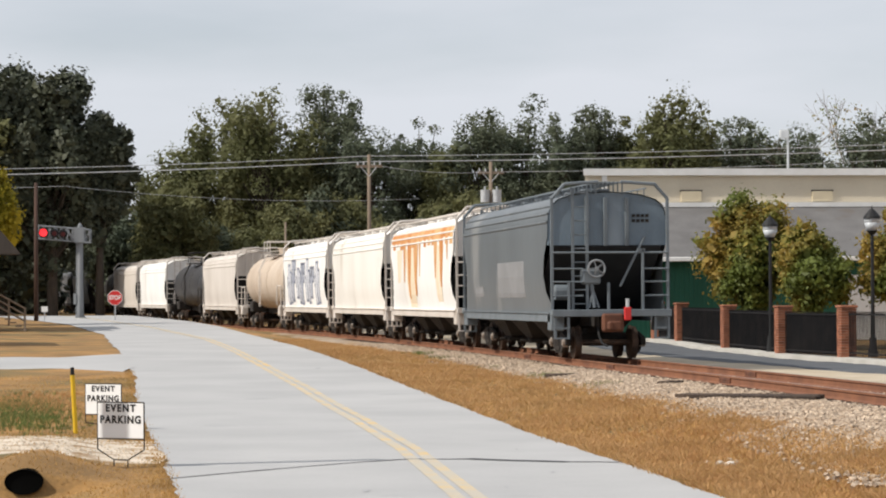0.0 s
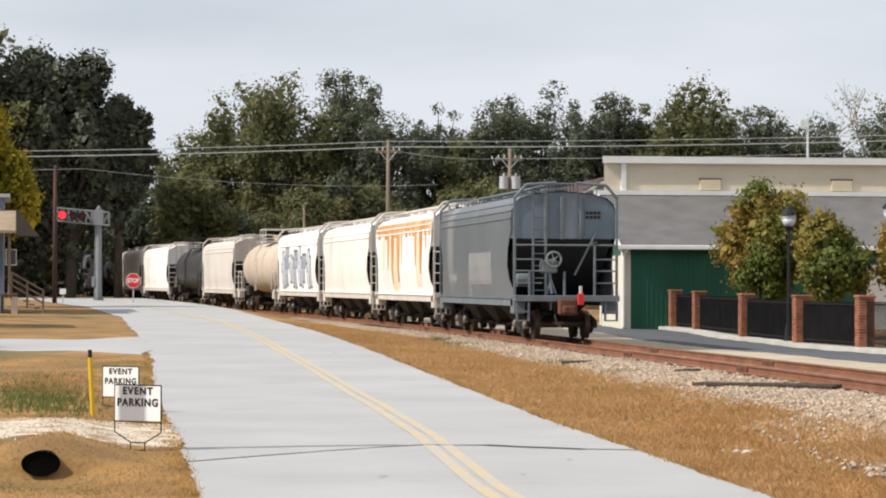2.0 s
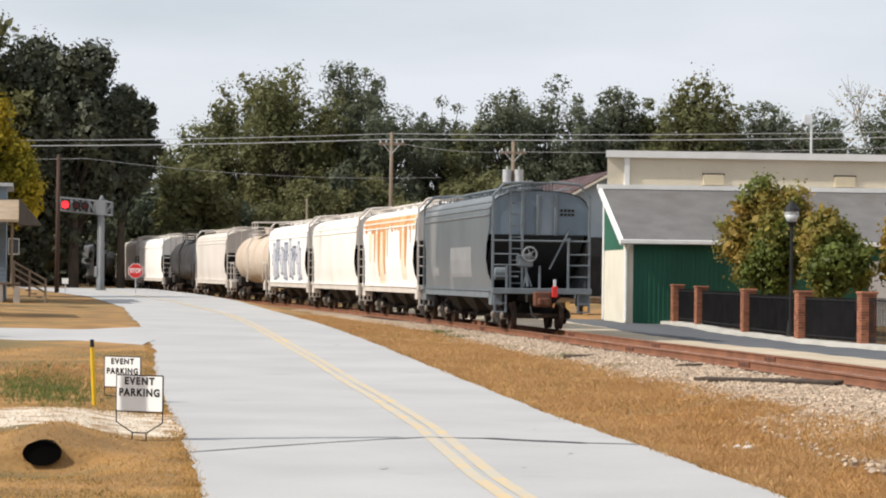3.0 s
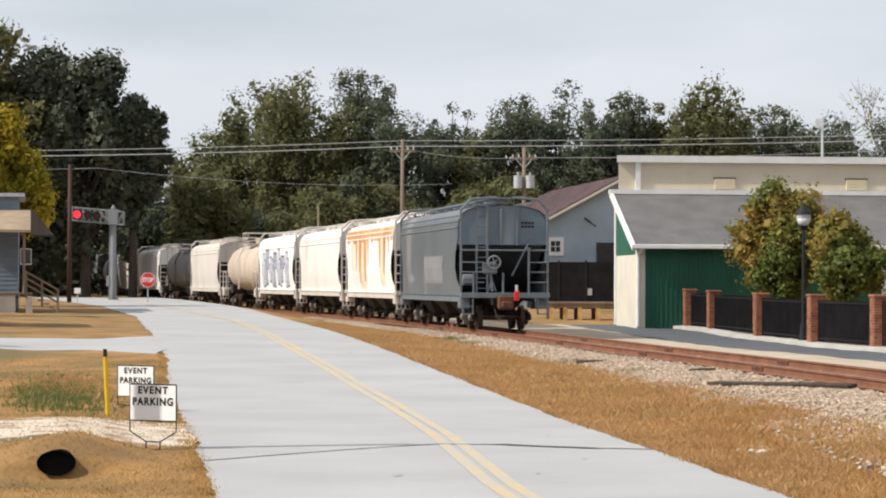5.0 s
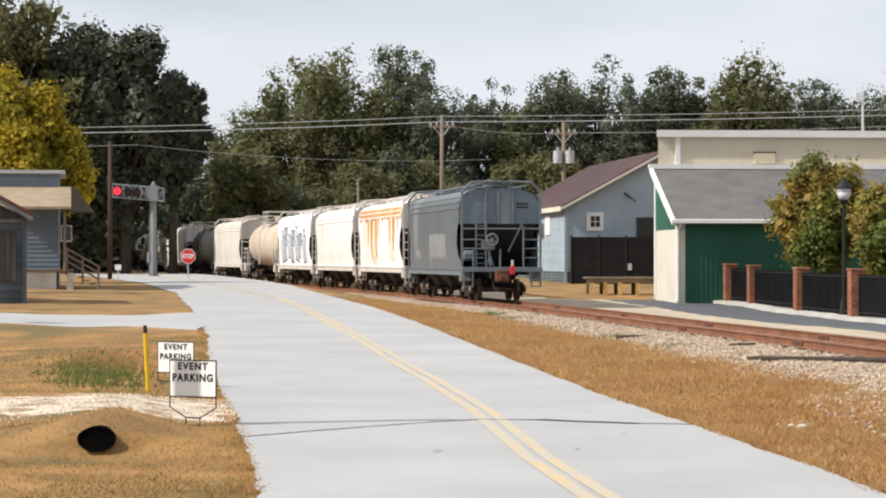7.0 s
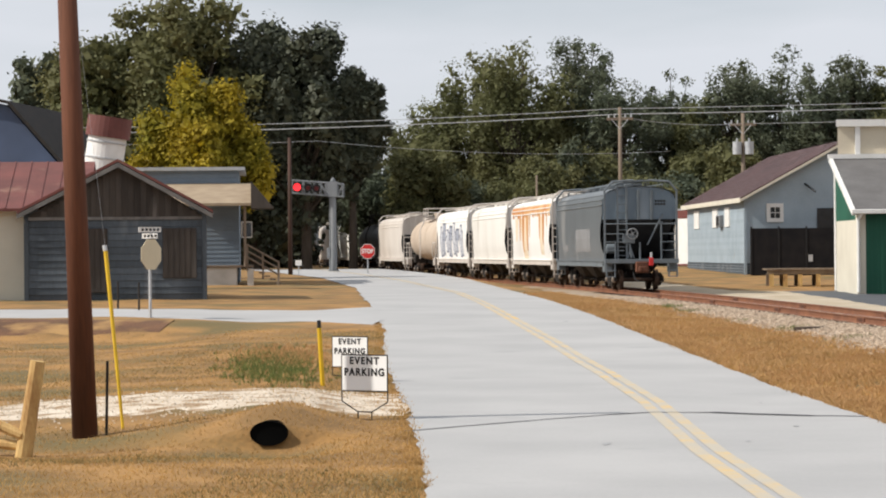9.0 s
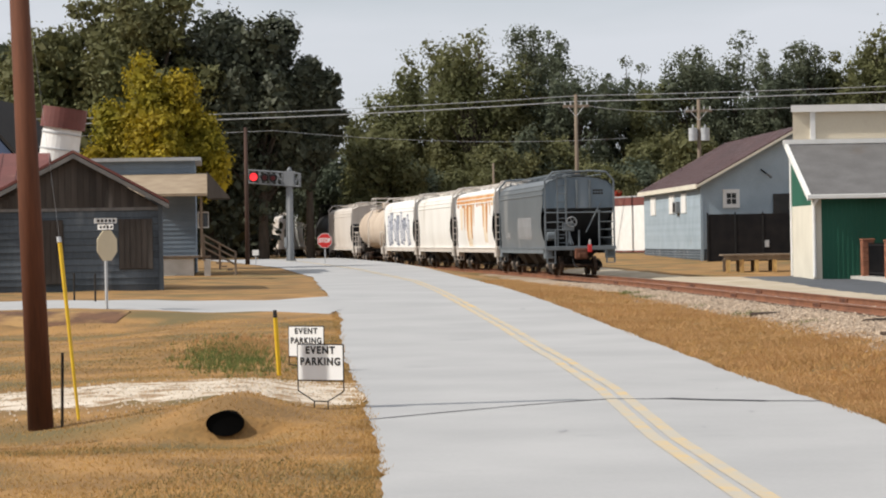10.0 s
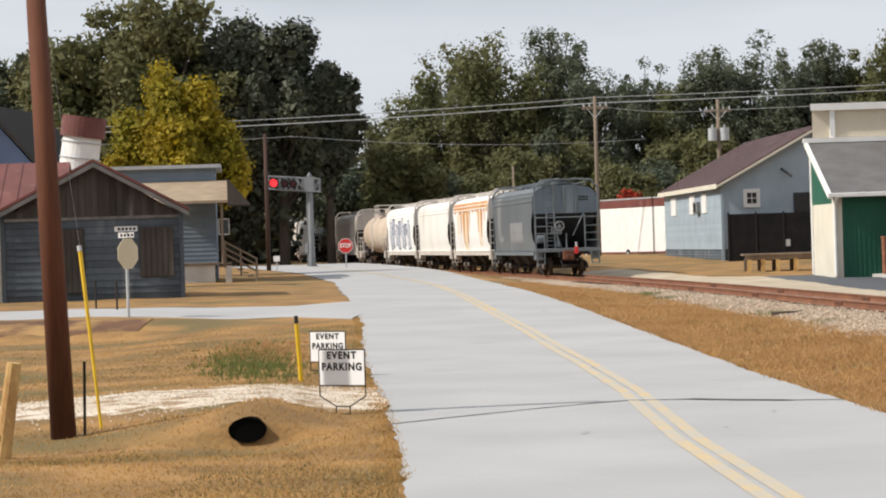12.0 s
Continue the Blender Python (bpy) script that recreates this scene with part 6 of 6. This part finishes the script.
def bank():
    vs = []
    xs = np.arange(-40, -13.2, 0.4)
    for x in xs:
        for k in range(7):
            y = 62.6 + k * 0.42 + 0.35 * noise.noise((x * 0.8, k * 0.2, 0))
            vs.append((x, y, gz(x, y) + (0.02 if 0 < k < 6 else -0.05) + 0.03 * noise.noise((x * 2, k * 0.7, 3))))
    fs = [(j * 7 + i, j * 7 + 7 + i, j * 7 + 8 + i, j * 7 + 1 + i) for j in range(len(xs) - 1) for i in range(6)]
    tagged(raw("earth_bank", vs, fs, M["earth"], smooth=True), "bare red-brown cut bank below the side road", "bank", kind="structure")


bank()


# ---- small cover on the ground ----
def scatter_grass(name, n, area, hmin, hmax, material, label, seed, width=0.012, bunch=5, lean=0.45):
    """Blades in small bunches; area(rng) gives a place or None."""
    rng = random.Random(seed)
    vs, fs = [], []
    pts = []
    while len(pts) < n:
        p = area(rng)
        if p:
            pts.append(p)
    zs = ground_z(np.array([p[0] for p in pts]), np.array([p[1] for p in pts]))
    for (x, y), z in zip(pts, zs):
        for _ in range(bunch):
            a, h = rng.uniform(0, math.tau), rng.uniform(hmin, hmax)
            dx, dy = rng.gauss(0, 0.03), rng.gauss(0, 0.03)
            lx, ly = rng.gauss(0, lean) * h, rng.gauss(0, lean) * h
            i = len(vs)
            cx_, sy_ = math.cos(a) * width, math.sin(a) * width
            vs += [(x + dx - cx_, y + dy - sy_, z - 0.01), (x + dx + cx_, y + dy + sy_, z - 0.01), (x + dx + lx, y + dy + ly, z + h)]
            fs.append((i, i + 1, i + 2))
    return tagged(raw(name, vs, fs, M[material]), label, "grass", kind="stuff")


def left_lawn(rng):
    y = 19 + 44 * rng.random() ** 1.6
    x = edge_l(y) - 0.05 - rng.random() ** 1.3 * (9 + 0.12 * y)
    if 31.0 < y < 35.6 and x < -3.9 and rng.random() < 0.8:
        return None
    return (x, y)


def left_lawn_dull(rng):
    p = left_lawn(rng)
    if p and noise.noise((p[0] * 0.45, p[1] * 0.22, 8)) + 0.4 * noise.noise((p[0] * 1.9, p[1] * 0.9, 3)) > 0.12:
        return p


def right_slope(rng):
    y = 22 + 75 * rng.random() ** 1.5
    a, b = edge_r(y), cx(y) - 2.6
    u = rng.random() ** 1.1
    x = a + 0.03 + (b - a) * u
    if noise.noise((x * 0.55, y * 0.3, 2)) + 0.5 * noise.noise((x * 1.8, y * 1.1, 5)) < -0.05 + 0.25 * (u > 0.75) and rng.random() < 0.72:
        return None
    return (x, y)


scatter_grass("dry_lawn", 100000, left_lawn, 0.012, 0.04, "blade", "short dry tan lawn grass", 1, 0.009, 1, 0.9)
scatter_grass("olive_lawn", 26000, left_lawn_dull, 0.012, 0.045, "olive_blade", "dull olive patches in the dry lawn", 7, 0.009, 1, 0.9)
scatter_grass("dry_verge_grass", 24000, right_slope, 0.03, 0.12, "brown_blade", "tall dry red-brown verge grass", 2, lean=0.9)
scatter_grass("tan_verge_grass", 16000, right_slope, 0.03, 0.10, "blade", "dry tan verge grass", 3, lean=0.9)
scatter_grass("green_patch", 1100, lambda r: ((lambda y: (-7.6 - 0.17 * (y - 45) + r.gauss(0, 0.42), y))(45.5 + r.gauss(0, 3.0))), 0.03, 0.12, "green_blade", "patch of green grass in the lawn", 4)
scatter_grass("rusty_weeds", 700, lambda r: ((lambda y: (-7.7 - 0.17 * (y - 47) + r.gauss(0, 0.5), y))(49 + r.gauss(0, 2.5))), 0.03, 0.12, "brown_blade", "rusty brown weeds beside the green patch", 8)
scatter_grass("road_edge_weeds", 900, lambda r: ((lambda y: (edge_l(y) - abs(r.gauss(0, 0.12)) + 0.04, y))(22 + 45 * r.random() ** 1.5)), 0.02, 0.06, "blade", "ragged dry weeds along the road edge", 5, 0.01, 3)
scatter_grass("track_weeds", 350, lambda r: ((lambda y: (cx(y) - 2.4 + r.gauss(0, 0.3), y))(r.choice((53, 60, 68, 78, 83)) + r.gauss(0, 0.5))), 0.05, 0.2, "green_blade", "few green weeds in the ballast", 6)


def scatter_stones():
    rng = random.Random(12)
    vs, fs = [], []
    cube = [(-1, -1, -1), (1, -1, -1), (1, 1, -1), (-1, 1, -1), (-1, -1, 1), (1, -1, 1), (1, 1, 1), (-1, 1, 1)]
    quad = [(0, 3, 2, 1), (4, 5, 6, 7), (0, 1, 5, 4), (1, 2, 6, 5), (2, 3, 7, 6), (3, 0, 4, 7)]
    for _ in range(38000):
        y = 26 + 75 * rng.random() ** 1.7
        side = -rng.triangular(0.85, 3.6 + max(0, (46 - y) * 0.06), 1.7) if rng.random() < 0.85 else rng.uniform(-0.6, 2.4)
        h = float(np.interp(y, TRACK_Y, TRACK_H))
        x, yy = cx(y) + side * math.cos(h), y + side * math.sin(h)
        dz = float(np.interp(abs(side), [0, 1.5, 2.3, 2.9, 3.5], [-0.19, -0.19, -0.23, -0.31, -0.46]))
        z = max(rail_z(y) + dz, gz(x, yy)) + 0.008
        r = rng.uniform(0.012, 0.036)
        i = len(vs)
        m = Euler((rng.random() * 6, rng.random() * 6, rng.random() * 6)).to_matrix()
        for c in cube:
            p = m @ Vector([c[k] * r * rng.uniform(0.6, 1.0) for k in range(3)])
            vs.append((x + p.x, yy + p.y, z + p.z * 0.8))
        fs += [tuple(i + q for q in f) for f in quad]
    tagged(raw("ballast_stones", vs, fs, M["stone"]), "loose pale ballast stones beside the rails", "ballast", kind="stuff")


scatter_stones()


def drive_stones():
    """Pale gravel and clods strewn over the drive and its ragged edges."""
    rng = random.Random(31)
    vs, fs = [], []
    for _ in range(4200):
        x = rng.uniform(-12.5, -3.9)
        y = 33.6 - 0.025 * (x + 5) ** 2 + rng.gauss(0, 1.0)
        if x > edge_l(y) - 0.25:
            continue
        r, z, i = rng.uniform(0.008, 0.028), gz(x, y), len(vs)
        a = rng.random() * math.tau
        for k in range(4):
            q = r * rng.uniform(0.7, 1.2)
            vs.append((x + q * math.cos(a + k * math.pi / 2), y + q * math.sin(a + k * math.pi / 2), z - 0.004))
        vs.append((x + rng.gauss(0, 0.2) * r, y, z + r * rng.uniform(0.7, 1.3)))
        fs += [(i + k, i + (k + 1) % 4, i + 4) for k in range(4)]
    tagged(raw("drive_gravel", vs, fs, M["pale_stone"]), "loose pale gravel on the drive", "gravel", kind="stuff")


drive_stones()


def splinter(ln):
    """A rotten tie: a low plank with split, ragged ends and a furrowed top."""
    bm = nb()
    for k, (y0, y1) in enumerate(((-0.11, -0.045), (-0.04, 0.03), (0.035, 0.11))):
        a, b = noise.noise((ln * 3, k, 0)) * 0.18, noise.noise((ln * 5, k, 4)) * 0.18
        box(bm, -ln / 2 + a, ln / 2 + b, y0, y1, -0.08, 0.015 + 0.015 * noise.noise((k * 2, ln, 1)), 0.012)
    return bm


def build_ties():
    rng = random.Random(3)
    s = -16.0
    while s < 75:
        x, y, z, h = on_track(s)
        def mk(bm):
            box(bm, -1.28, 1.28, -0.11, 0.11, -0.34, -0.172, 0.01)
        tagged(shared("railway_tie", "tie", mk, M["tie"], None, pose(x + rng.uniform(-0.05, 0.05), y, z, 0, 0, math.degrees(h) + rng.uniform(-1.5, 1.5))),
               "dark weathered timber railway tie", "railway tie", "ties under the rails", "structure")
        s += 0.56
    for xa, ya, xb, yb in ((4.15, 45.0, 6.1, 41.4), (4.75, 43.6, 6.0, 41.0), (4.3, 44.3, 5.0, 43.2), (4.35, 50.8, 4.7, 50.5), (2.3, 59.0, 2.9, 58.6)):
        x, y, ln = (xa + xb) / 2, (ya + yb) / 2, math.hypot(xb - xa, yb - ya)
        off = x - cx(y)
        z = rail_z(y) + float(np.interp(-off, [0, 1.5, 2.3, 2.9, 3.5], [-0.19, -0.19, -0.23, -0.31, -0.46])) + 0.055
        ob = part("old_tie", splinter(ln), M["tie"], None)
        ob.matrix_basis = pose(x, y, z, 3, -1.5, math.degrees(math.atan2(yb - ya, xb - xa)))
        tagged(ob, "discarded dark timber tie lying in the ballast", "timber")
    for x, y, r in ((3.27, 30.5, 0.055), (3.36, 30.2, 0.075), (3.47, 30.5, 0.05), (3.15, 30.8, 0.04), (3.42, 30.9, 0.045), (2.9, 31.6, 0.04)):
        bm = nb()
        bmesh.ops.create_icosphere(bm, subdivisions=2, radius=r)
        for v in bm.verts:
            v.co *= 1 + 0.25 * noise.noise(v.co * 14 + Vector((x, y, 0)))
            v.co.z *= 0.6
        ob = part("rock", bm, M["rock"], None)
        ob.matrix_basis = pose(x, y, gz(x, y) + r * 0.3)
        tagged(ob, "pale broken rock in the dry grass", "rock", "rocks on the verge")


build_ties()


def road_marks():
    rng = random.Random(21)
    for x, y, w in ((-0.9, 26.8, 0.18), (-1.3, 40.5, 0.22), (1.2, 29.5, 0.12), (-2.6, 52.0, 0.3), (0.6, 27.2, 0.1), (-3.4, 66.0, 0.3), (0.9, 34.0, 0.1)):
        vs = []
        n = 12
        for k in range(n):
            a = 2 * math.pi * k / n
            q = w * rng.uniform(0.4, 1.0)
            px, py = x + 0.35 * q * math.cos(a), y + 1.6 * q * math.sin(a)
            vs.append((px, py, float(road_z(py)) + 0.0245))
        tagged(raw("road_stain", vs, [tuple(range(n))], M["stain"]), "small dark stain on the road", "stain", "stains on the road", "structure")


road_marks()


# ---- what moves ----
def train_s(t):
    u = t / 12
    return 27.156 + 53.385 * u + 1.263 * u * u + 1.32 * u ** 3


def car_pose(s):
    a, b = on_track(s - 5.75), on_track(s + 5.75)
    h = math.atan2(a[0] - b[0], b[1] - a[1])
    return pose((a[0] + b[0]) / 2, (a[1] + b[1]) / 2, (a[2] + b[2]) / 2, math.degrees(math.atan2(b[2] - a[2], 11.5)), 0, math.degrees(h))


def motions():
    for n, car in enumerate(CARS):
        walk(car, [(k * 0.5, car_pose(train_s(k * 0.5) + 7.75 + 16.432 * n)) for k in range(25)])
    for ws, dy in WHEELSETS:
        walk(ws, [(k * 0.1, pose(0, dy, 0.43, -math.degrees((train_s(k * 0.1) - train_s(0)) / 0.43))) for k in range(121)])


motions()
